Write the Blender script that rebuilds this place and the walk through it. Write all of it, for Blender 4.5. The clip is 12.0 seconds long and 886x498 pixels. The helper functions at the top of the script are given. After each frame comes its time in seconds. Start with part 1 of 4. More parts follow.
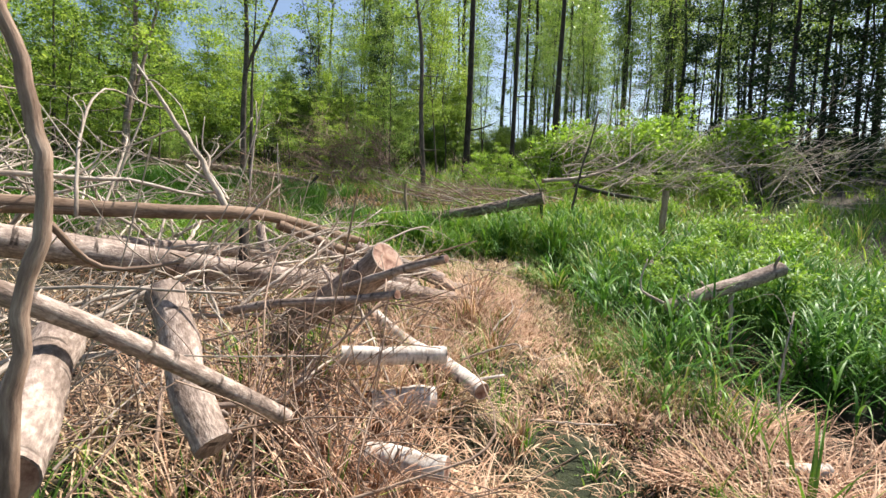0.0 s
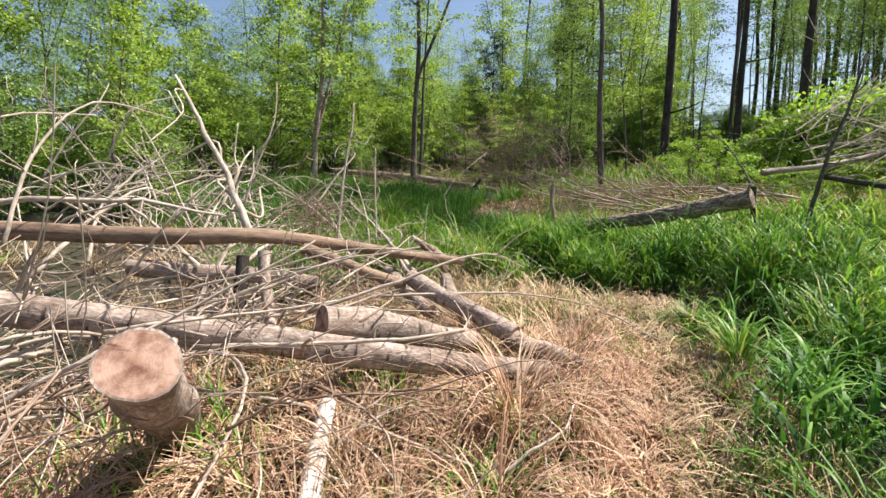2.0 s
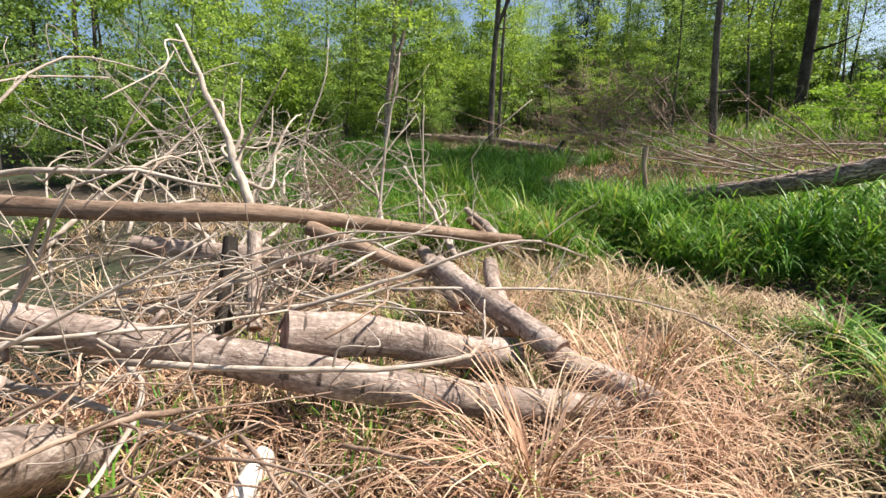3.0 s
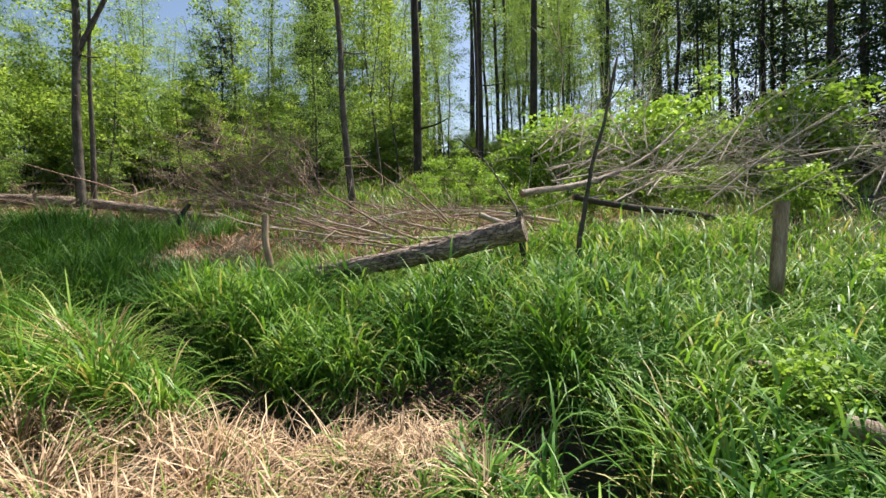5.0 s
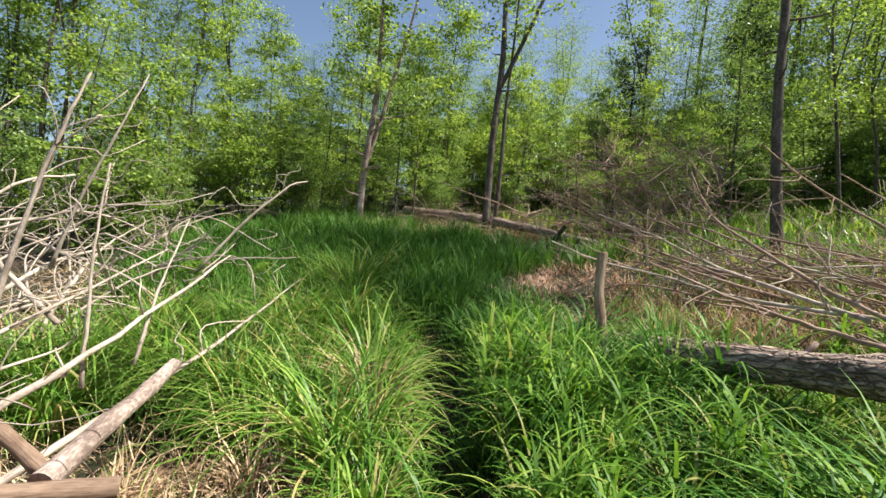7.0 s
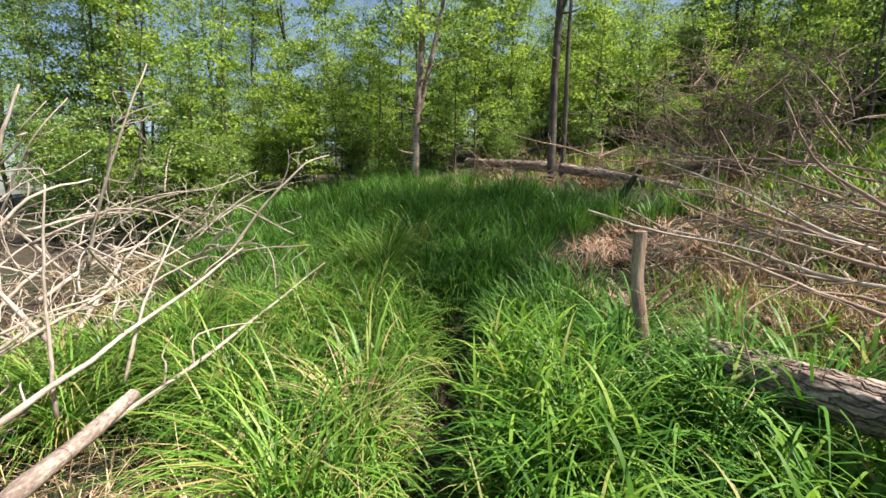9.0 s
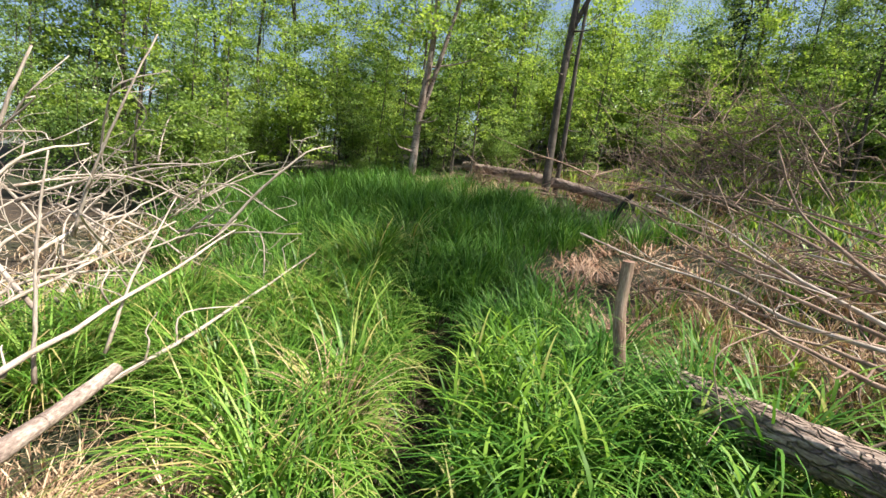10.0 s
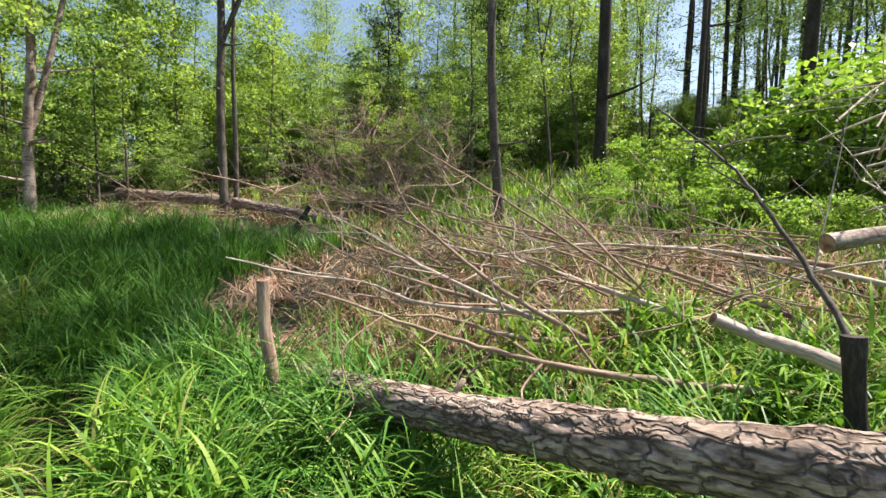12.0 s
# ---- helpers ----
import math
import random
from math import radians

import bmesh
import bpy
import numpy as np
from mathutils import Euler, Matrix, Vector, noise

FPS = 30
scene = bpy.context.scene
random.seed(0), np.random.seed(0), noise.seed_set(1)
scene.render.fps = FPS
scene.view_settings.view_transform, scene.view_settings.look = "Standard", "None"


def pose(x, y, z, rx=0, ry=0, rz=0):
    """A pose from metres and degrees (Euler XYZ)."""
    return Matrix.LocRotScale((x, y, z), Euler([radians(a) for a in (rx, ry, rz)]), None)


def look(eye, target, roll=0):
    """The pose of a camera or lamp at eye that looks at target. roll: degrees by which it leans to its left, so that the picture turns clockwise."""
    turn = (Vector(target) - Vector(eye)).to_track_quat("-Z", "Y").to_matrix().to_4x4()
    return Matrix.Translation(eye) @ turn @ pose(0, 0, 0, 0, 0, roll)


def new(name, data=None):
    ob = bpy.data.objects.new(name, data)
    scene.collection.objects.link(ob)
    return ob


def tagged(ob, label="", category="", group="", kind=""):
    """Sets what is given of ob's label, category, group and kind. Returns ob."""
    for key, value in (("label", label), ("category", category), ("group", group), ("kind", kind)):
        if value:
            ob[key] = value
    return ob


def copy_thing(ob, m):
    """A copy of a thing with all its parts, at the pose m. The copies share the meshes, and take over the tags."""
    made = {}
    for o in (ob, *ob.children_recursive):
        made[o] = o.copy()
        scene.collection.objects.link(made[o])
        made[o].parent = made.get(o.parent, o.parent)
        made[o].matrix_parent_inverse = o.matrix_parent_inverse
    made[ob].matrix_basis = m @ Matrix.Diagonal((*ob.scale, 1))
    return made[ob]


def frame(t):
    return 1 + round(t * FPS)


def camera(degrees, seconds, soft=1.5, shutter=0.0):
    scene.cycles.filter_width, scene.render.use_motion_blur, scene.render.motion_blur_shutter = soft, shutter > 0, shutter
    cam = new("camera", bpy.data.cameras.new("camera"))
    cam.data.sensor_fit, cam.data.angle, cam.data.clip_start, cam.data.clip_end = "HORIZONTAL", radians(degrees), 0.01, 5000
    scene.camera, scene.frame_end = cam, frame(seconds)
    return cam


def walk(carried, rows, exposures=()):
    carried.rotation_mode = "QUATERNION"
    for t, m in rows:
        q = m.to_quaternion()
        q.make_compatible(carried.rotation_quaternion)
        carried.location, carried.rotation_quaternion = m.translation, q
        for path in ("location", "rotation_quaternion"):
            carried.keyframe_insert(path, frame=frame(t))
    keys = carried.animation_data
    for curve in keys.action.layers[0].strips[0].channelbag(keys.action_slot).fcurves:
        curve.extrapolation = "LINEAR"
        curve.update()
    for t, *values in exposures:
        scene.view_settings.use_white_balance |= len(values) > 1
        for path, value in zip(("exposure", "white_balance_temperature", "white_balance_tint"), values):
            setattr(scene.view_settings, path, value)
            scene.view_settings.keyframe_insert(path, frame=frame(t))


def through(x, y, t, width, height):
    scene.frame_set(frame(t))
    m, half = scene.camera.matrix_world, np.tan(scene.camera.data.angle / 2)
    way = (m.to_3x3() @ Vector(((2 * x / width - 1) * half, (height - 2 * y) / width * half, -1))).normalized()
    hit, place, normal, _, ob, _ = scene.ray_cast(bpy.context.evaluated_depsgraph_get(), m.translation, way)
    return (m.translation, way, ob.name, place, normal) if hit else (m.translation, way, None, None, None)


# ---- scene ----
cam = camera(90.0, 12.0)
PATH = [
    (0, (0.092, -0.092, 1.472), (0.09, 1.891, 1.215), 1.2),
    (0.5, (0.365, 0.313, 1.405), (0.38, 2.297, 1.149), 0.7),
    (1, (0.531, 0.79, 1.46), (0.313, 2.764, 1.221), -0.9),
    (1.5, (0.715, 0.989, 1.496), (0.406, 2.951, 1.253), -1.2),
    (2, (0.894, 1.383, 1.538), (0.0, 3.154, 1.279), -0.9),
    (2.5, (0.859, 1.723, 1.534), (-0.373, 3.263, 1.204), -2.7),
    (2.7, (0.839, 1.897, 1.527), (-0.406, 3.416, 1.149), -2.2),
    (4.3, (0.898, 3.208, 1.536), (0.246, 5.075, 1.238), -0.4),
    (4.5, (0.906, 3.408, 1.534), (0.507, 5.357, 1.33), -1.8),
    (5, (0.936, 3.686, 1.637), (1.001, 5.675, 1.435), -2.3),
    (5.5, (0.99, 4.054, 1.651), (0.639, 6.015, 1.469), -2.1),
    (6, (1.038, 4.385, 1.707), (0.001, 6.087, 1.541), -1.6),
    (6.5, (0.943, 4.736, 1.701), (-0.387, 6.225, 1.573), -1.0),
    (6.7, (0.87, 4.923, 1.702), (-0.535, 6.345, 1.633), 1.4),
    (8.3, (0.82, 5.972, 2.003), (-0.883, 6.984, 1.725), -6.3),
    (8.5, (0.8, 5.993, 1.981), (-0.929, 6.949, 1.672), -5.3),
    (9, (0.793, 5.995, 1.956), (-0.905, 6.995, 1.617), -3.7),
    (9.5, (0.761, 5.999, 1.975), (-0.923, 7.012, 1.603), -1.1),
    (10, (0.803, 5.931, 2.021), (-0.86, 6.986, 1.672), 3.0),
    (10.2, (0.893, 5.937, 2.042), (-0.675, 7.143, 1.74), 4.1),
    (10.5, (1.002, 6.034, 2.126), (-0.184, 7.628, 1.897), 4.4),
    (10.6, (1.053, 6.062, 2.148), (-0.02, 7.735, 1.93), 3.0),
    (11, (1.114, 6.34, 2.22), (0.158, 8.082, 1.99), -4.6),
    (11.5, (1.157, 6.469, 2.264), (0.232, 8.225, 2.01), -5.4),
    (12, (1.131, 6.228, 2.054), (0.387, 8.064, 1.773), -2.1),
]
walk(cam, [(t, look(eye, target, roll)) for t, eye, target, roll in PATH],
     exposures=((0, 1.06), (6.5, 1.0), (8.5, 1.06), (12, 1.3)))

# ---- world, sun ----
SUN_AZ, SUN_EL = radians(46), radians(56)
sun_way = Vector((math.sin(SUN_AZ) * math.cos(SUN_EL), math.cos(SUN_AZ) * math.cos(SUN_EL), math.sin(SUN_EL)))
world = bpy.data.worlds.new("sky")
scene.world = world
world.use_nodes = True
sky = world.node_tree.nodes.new("ShaderNodeTexSky")
sky.sky_type, sky.sun_disc, sky.sun_elevation, sky.sun_rotation = "NISHITA", False, SUN_EL, SUN_AZ
sky.air_density, sky.dust_density, sky.ozone_density = 1.0, 1.6, 1.4
world.node_tree.links.new(sky.outputs[0], world.node_tree.nodes["Background"].inputs[0])
world.node_tree.nodes["Background"].inputs[1].default_value = 0.08
sun = new("sun", bpy.data.lights.new("sun", "SUN"))
sun.data.energy, sun.data.angle, sun.data.color = 5.0, radians(0.53), (1.0, 0.95, 0.87)
sun.matrix_basis = look(sun_way * 40, (0, 0, 0))

# ---- materials ----


def shader(name):
    m = bpy.data.materials.new(name)
    m.use_nodes = True
    t = m.node_tree
    return m, t, t.nodes["Principled BSDF"], t.nodes["Material Output"]


def ramp(t, source, *stops):
    r = t.nodes.new("ShaderNodeValToRGB")
    while len(r.color_ramp.elements) < len(stops):
        r.color_ramp.elements.new(0.5)
    for e, (at, c) in zip(r.color_ramp.elements, stops):
        e.position, e.color = at, (*c, 1)
    t.links.new(source, r.inputs[0])
    return r.outputs[0]


def grain(t, coord, scale, detail=6, rough=0.6, stretch=(1, 1, 1)):
    mp = t.nodes.new("ShaderNodeMapping")
    mp.inputs["Scale"].default_value = stretch
    t.links.new(coord, mp.inputs[0])
    n = t.nodes.new("ShaderNodeTexNoise")
    n.inputs["Scale"].default_value, n.inputs["Detail"].default_value, n.inputs["Roughness"].default_value = scale, detail, rough
    t.links.new(mp.outputs[0], n.inputs[0])
    return n.outputs[0]


def blend(t, kind, fac, a, b):
    m = t.nodes.new("ShaderNodeMix")
    m.data_type, m.blend_type = "RGBA", kind
    for sock, v in ((m.inputs[0], fac), (m.inputs[6], a), (m.inputs[7], b)):
        if isinstance(v, (int, float)):
            sock.default_value = v
        elif isinstance(v, tuple):
            sock.default_value = (*v, 1)
        else:
            t.links.new(v, sock)
    return m.outputs[2]


def bark(name, dark, mid, light, stretch, bump=0.5, crack=0.0, marks=None, rough=0.85):
    """Bark on tubes: u runs round and v along, both in metres."""
    m, t, b, _ = shader(name)
    co = t.nodes.new("ShaderNodeTexCoord").outputs["UV"]
    fine = grain(t, co, 60, 5, 0.65, stretch)
    wide = grain(t, co, 7, 4, 0.6, stretch)
    both = t.nodes.new("ShaderNodeMath")
    both.operation = "MULTIPLY_ADD"
    both.inputs[1].default_value = 0.55
    half = t.nodes.new("ShaderNodeMath")
    half.operation = "MULTIPLY"
    half.inputs[1].default_value = 0.45
    t.links.new(wide, half.inputs[0])
    t.links.new(fine, both.inputs[0])
    t.links.new(half.outputs[0], both.inputs[2])
    col = ramp(t, both.outputs[0], (0.32, dark), (0.5, mid), (0.66, light))
    height = both.outputs[0]
    if marks:
        spots = grain(t, co, 16, 3, 0.5, (0.35, 1.6, 1))
        col = blend(t, "MIX", ramp(t, spots, (0.60, (0, 0, 0)), (0.66, (1, 1, 1))), col, marks)
    if crack:
        v = t.nodes.new("ShaderNodeTexVoronoi")
        v.feature = "DISTANCE_TO_EDGE"
        v.inputs["Scale"].default_value = crack
        mp = t.nodes.new("ShaderNodeMapping")
        mp.inputs["Scale"].default_value = (1.7, 0.42, 1)
        t.links.new(co, mp.inputs[0])
        warp = blend(t, "LINEAR_LIGHT", 0.06, mp.outputs[0], grain(t, co, 9, 3, 0.6))
        t.links.new(warp, v.inputs[0])
        gap = ramp(t, v.outputs[0], (0.0, (0, 0, 0)), (0.16, (1, 1, 1)))
        col = blend(t, "MULTIPLY", 0.6, col, gap)
        mul = t.nodes.new("ShaderNodeMath")
        mul.operation = "MULTIPLY_ADD"
        mul.inputs[1].default_value = 0.35
        t.links.new(height, mul.inputs[0])
        t.links.new(gap, mul.inputs[2])
        height = mul.outputs[0]
    stain = grain(t, co, 5.5, 6, 0.72, (1.6, 0.6, 1))
    col = blend(t, "MULTIPLY", 0.85, col, ramp(t, stain, (0.36, (0.42, 0.36, 0.31)), (0.52, (1, 0.98, 0.95)), (0.68, (1.12, 1.1, 1.06))))
    scar = grain(t, co, 11, 4, 0.7, (0.22, 1.5, 1))
    col = blend(t, "MULTIPLY", 0.6, col, ramp(t, scar, (0.33, (0.4, 0.34, 0.3)), (0.39, (1, 1, 1))))
    who = t.nodes.new("ShaderNodeObjectInfo").outputs["Random"]
    col = blend(t, "MULTIPLY", 0.6, col, ramp(t, who, (0, (0.82, 0.80, 0.78)), (1, (1.1, 1.08, 1.05))))
    t.links.new(col, b.inputs["Base Color"])
    b.inputs["Roughness"].default_value = rough
    b.inputs["Specular IOR Level"].default_value = 0.25
    bp = t.nodes.new("ShaderNodeBump")
    bp.inputs["Strength"].default_value, bp.inputs["Distance"].default_value = bump, 0.012
    t.links.new(height, bp.inputs["Height"])
    t.links.new(bp.outputs[0], b.inputs["Normal"])
    return m


def foliage(name, dark, mid, light, through=0.4, rough=0.45, dry=None, gloss=0.22):
    """Leaves and blades: each island its own tone, light passing through."""
    m, t, b, out = shader(name)
    who = t.nodes.new("ShaderNodeNewGeometry").outputs["Random Per Island"]
    stops = [(0.0, dark), (0.5, mid), (0.93, light)]
    if dry:
        stops = [(0.0, dark), (0.45, mid), (0.84, light), (0.965, dry)]
    col = ramp(t, who, *stops)
    co = t.nodes.new("ShaderNodeTexCoord").outputs["Object"]
    col = blend(t, "MULTIPLY", 0.5, col, ramp(t, grain(t, co, 1.1, 3), (0.3, (0.6, 0.66, 0.6)), (0.7, (1.15, 1.1, 1.0))))
    t.links.new(col, b.inputs["Base Color"])
    b.inputs["Roughness"].default_value = rough
    b.inputs["Specular IOR Level"].default_value = gloss
    tr = t.nodes.new("ShaderNodeBsdfTranslucent")
    t.links.new(blend(t, "MULTIPLY", 1.0, col, (1.15, 1.15, 0.7)), tr.inputs[0])
    mx = t.nodes.new("ShaderNodeMixShader")
    mx.inputs[0].default_value = through
    t.links.new(b.outputs[0], mx.inputs[1])
    t.links.new(tr.outputs[0], mx.inputs[2])
    t.links.new(mx.outputs[0], out.inputs[0])
    return m


def soil():
    m, t, b, _ = shader("soil")
    co = t.nodes.new("ShaderNodeTexCoord").outputs["Object"]
    earth = ramp(t, grain(t, co, 14, 8, 0.7), (0.3, (0.018, 0.012, 0.008)), (0.5, (0.05, 0.034, 0.02)), (0.72, (0.15, 0.10, 0.06)))
    moss = ramp(t, grain(t, co, 30, 6, 0.7), (0.3, (0.012, 0.016, 0.006)), (0.7, (0.045, 0.055, 0.018)))
    col = blend(t, "MIX", ramp(t, grain(t, co, 0.6, 4, 0.6), (0.42, (0, 0, 0)), (0.58, (1, 1, 1))), earth, moss)
    t.links.new(col, b.inputs["Base Color"])
    b.inputs["Roughness"].default_value = 0.95
    bp = t.nodes.new("ShaderNodeBump")
    bp.inputs["Strength"].default_value, bp.inputs["Distance"].default_value = 0.8, 0.04
    t.links.new(grain(t, co, 22, 8, 0.7), bp.inputs["Height"])
    t.links.new(bp.outputs[0], b.inputs["Normal"])
    return m


def cut_wood(name, pale, deep):
    """Sawn end: rings round the heart, saw marks, weather stains."""
    m, t, b, _ = shader(name)
    co = t.nodes.new("ShaderNodeTexCoord").outputs["UV"]
    far = t.nodes.new("ShaderNodeVectorMath")
    far.operation = "LENGTH"
    t.links.new(blend(t, "LINEAR_LIGHT", 0.03, co, grain(t, co, 9, 4, 0.6)), far.inputs[0])
    turn = t.nodes.new("ShaderNodeMath")
    turn.operation, turn.inputs[1].default_value = "MULTIPLY", 950
    t.links.new(far.outputs["Value"], turn.inputs[0])
    wave = t.nodes.new("ShaderNodeMath")
    wave.operation = "SINE"
    t.links.new(turn.outputs[0], wave.inputs[0])
    col = blend(t, "MIX", ramp(t, wave.outputs[0], (0.0, (0, 0, 0)), (1.0, (0.35, 0.35, 0.35))), pale, deep)
    col = blend(t, "MIX", 0.55, col, ramp(t, grain(t, co, 17, 6, 0.7), (0.3, deep), (0.6, pale)))
    col = blend(t, "MULTIPLY", 0.85, col, ramp(t, grain(t, co, 21, 5, 0.65), (0.38, (0.42, 0.27, 0.21)), (0.58, (1, 0.97, 0.93))))
    heart = t.nodes.new("ShaderNodeMath")
    heart.operation, heart.inputs[1].default_value = "MULTIPLY", 14
    t.links.new(far.outputs["Value"], heart.inputs[0])
    col = blend(t, "MULTIPLY", 0.8, col, ramp(t, heart.outputs[0], (0.05, (0.50, 0.30, 0.22)), (0.35, (1, 0.94, 0.90)), (0.9, (1.1, 1.08, 1.06))))
    col = blend(t, "MULTIPLY", 0.7, col, ramp(t, grain(t, co, 34, 3, 0.5, (0.16, 1.3, 1)), (0.33, (0.3, 0.2, 0.15)), (0.38, (1, 1, 1))))
    t.links.new(col, b.inputs["Base Color"])
    b.inputs["Roughness"].default_value = 0.9
    bp = t.nodes.new("ShaderNodeBump")
    bp.inputs["Strength"].default_value, bp.inputs["Distance"].default_value = 0.6, 0.003
    t.links.new(grain(t, co, 120, 4, 0.6, (1, 0.12, 1)), bp.inputs["Height"])
    t.links.new(bp.outputs[0], b.inputs["Normal"])
    return m


SOIL = soil()
BARK_PALE = bark("pale_bark", (0.085, 0.06, 0.05), (0.32, 0.25, 0.215), (0.64, 0.55, 0.49), (1.4, 0.6, 1), 0.8, marks=(0.08, 0.06, 0.05))
BARK_POLE = bark("pole_bark", (0.10, 0.065, 0.045), (0.26, 0.18, 0.13), (0.40, 0.30, 0.23), (2.2, 0.22, 1), 0.5)
BARK_BIRCH = bark("birch_bark", (0.24, 0.20, 0.175), (0.58, 0.53, 0.49), (0.82, 0.78, 0.74), (0.5, 1.5, 1), 0.35, marks=(0.05, 0.045, 0.04))
BARK_ROUGH = bark("furrowed_bark", (0.11, 0.075, 0.06), (0.36, 0.275, 0.225), (0.62, 0.52, 0.45), (1.6, 0.5, 1), 1.0, crack=19)
BARK_DARK = bark("dark_bark", (0.018, 0.015, 0.013), (0.05, 0.042, 0.035), (0.11, 0.095, 0.08), (2, 0.4, 1), 0.8)
BARK_TREE = bark("sapling_bark", (0.035, 0.03, 0.024), (0.10, 0.085, 0.07), (0.21, 0.19, 0.16), (1.4, 0.6, 1), 0.6)
BRANCH_GREY = bark("weathered_branch", (0.20, 0.16, 0.13), (0.48, 0.41, 0.35), (0.74, 0.67, 0.59), (2.5, 0.3, 1), 0.4)
BRANCH_RED = bark("reddish_twig", (0.13, 0.08, 0.06), (0.33, 0.235, 0.18), (0.54, 0.43, 0.35), (2.5, 0.3, 1), 0.4)
CUT = cut_wood("sawn_wood", (0.44, 0.30, 0.235), (0.23, 0.135, 0.10))
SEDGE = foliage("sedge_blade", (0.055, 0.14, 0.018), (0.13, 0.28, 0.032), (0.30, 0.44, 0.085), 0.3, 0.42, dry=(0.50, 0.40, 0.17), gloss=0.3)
# darker copy of SEDGE: shade of meadow and banks put into the blade colour
SEDGE_DEEP_SHADED = foliage("deep_shaded_sedge_blade", (0.028, 0.09, 0.014), (0.075, 0.20, 0.027), (0.19, 0.34, 0.07), 0.28, 0.46, gloss=0.2)
REED = foliage("reed_grass_blade", (0.05, 0.13, 0.015), (0.14, 0.28, 0.03), (0.30, 0.47, 0.07), 0.4, 0.5, dry=(0.42, 0.40, 0.14), gloss=0.2)
STRAW = foliage("dry_straw", (0.12, 0.068, 0.04), (0.45, 0.30, 0.19), (0.78, 0.59, 0.41), 0.18, 0.65)
STRAW_RED = foliage("reddish_dead_litter", (0.17, 0.08, 0.05), (0.46, 0.27, 0.18), (0.72, 0.50, 0.37), 0.14, 0.75)
LEAF = foliage("sapling_leaf", (0.085, 0.155, 0.03), (0.25, 0.37, 0.07), (0.45, 0.56, 0.14), 0.5)
LEAF_COOL = foliage("cool_green_leaf", (0.06, 0.125, 0.035), (0.20, 0.32, 0.085), (0.38, 0.50, 0.18), 0.5, 0.38, gloss=0.35)
LEAF_BRIGHT = foliage("bright_shrub_leaf", (0.12, 0.23, 0.03), (0.24, 0.39, 0.055), (0.40, 0.55, 0.11), 0.45)
LEAF_DULL = foliage("forest_leaf", (0.08, 0.145, 0.035), (0.19, 0.29, 0.07), (0.32, 0.43, 0.13), 0.52)
NEEDLE = foliage("dark_conifer_needle", (0.015, 0.035, 0.015), (0.035, 0.07, 0.03), (0.07, 0.12, 0.05), 0.12, 0.6)

# ---- terrain ----
DITCH = ((-2.1, 7.7), (-1.7, 7.5), (-1.1, 7.0), (-0.4, 6.47), (-0.1, 6.25), (0.45, 6.08), (1.1, 6.12), (1.5, 5.6), (1.9, 4.2), (2.3, 3.2), (2.8, 1.5))


TRAIL = ((0.1, -0.1), (0.52, 0.8), (0.88, 1.5), (0.86, 2.0), (0.9, 3.3), (1.0, 4.2), (0.94, 4.8), (0.8, 6.0), (1.12, 6.4))


def gap(x, y, points):
    """Distance to a line of points."""
    best = np.full(np.shape(x), 99.0)
    for (ax, ay), (bx, by) in zip(points, points[1:]):
        dx, dy = bx - ax, by - ay
        k = np.clip(((x - ax) * dx + (y - ay) * dy) / (dx * dx + dy * dy), 0, 1)
        best = np.minimum(best, np.hypot(x - ax - k * dx, y - ay - k * dy))
    return best


def ditch(x, y):
    return gap(x, y, DITCH)


def g(x, y):
    """Height of the ground."""
    x, y = np.asarray(x, float), np.asarray(y, float)
    z = np.interp(y, (-300, -40, 0, 3, 6, 7, 8, 12, 16, 25, 36, 60, 110), (-3, -1.5, 0.08, 0.25, 0.43, 0.56, 0.78, 1.42, 1.95, 3.4, 5.1, 8.0, 9.0))
    z = z + 0.33 * np.exp(-((x + 0.75) / 1.1) ** 2 - ((y - 2.3) / 1.9) ** 2)
    z = z + 0.14 * (1 - np.clip((y - 9) / 6, 0, 0.5)) * np.clip(-x - 2.5, 0, 14) - 0.07 * np.exp(-((x - 3) / 2) ** 2 - ((y - 4.5) / 2) ** 2)
    z = z - 0.34 * np.exp(-(ditch(x, y) / 0.2) ** 2) * (1 - 0.6 * np.exp(-((x - 0.9) / 0.5) ** 2 - ((y - 6.1) / 0.4) ** 2))
    dry = np.exp(-((x + 0.2) / 1.5) ** 4 - ((y - 3) / 3) ** 4)
    z = z + dry * 0.065 * (np.sin(7.3 * x + 2.1 * np.sin(3.1 * y)) * np.sin(6.1 * y + 1.7 * np.sin(4.3 * x)) + 0.6 * np.sin(13 * x + 3 * y) * np.sin(11 * y - 4 * x))
    near = np.exp(-((x / 14) ** 2 + ((y - 6) / 14) ** 2))
    return z + near * (0.035 * np.sin(2.3 * x + 1.1 * y) * np.sin(1.7 * y - 0.6 * x) + 0.02 * np.sin(5.1 * x + 0.4) * np.sin(4.3 * y))


def gz(x, y):
    return float(g(x, y))


# ---- mesh helpers ----


def quads(name, verts, faces):
    """A mesh of quads from arrays."""
    me = bpy.data.meshes.new(name)
    verts, faces = np.ascontiguousarray(verts, np.float32), np.ascontiguousarray(faces, np.int32)
    me.vertices.add(len(verts))
    me.vertices.foreach_set("co", verts.ravel())
    me.loops.add(faces.size)
    me.loops.foreach_set("vertex_index", faces.ravel())
    me.polygons.add(len(faces))
    me.polygons.foreach_set("loop_start", np.arange(0, faces.size, 4, dtype=np.int32))
    me.update(calc_edges=True)
    me.shade_smooth()
    return me


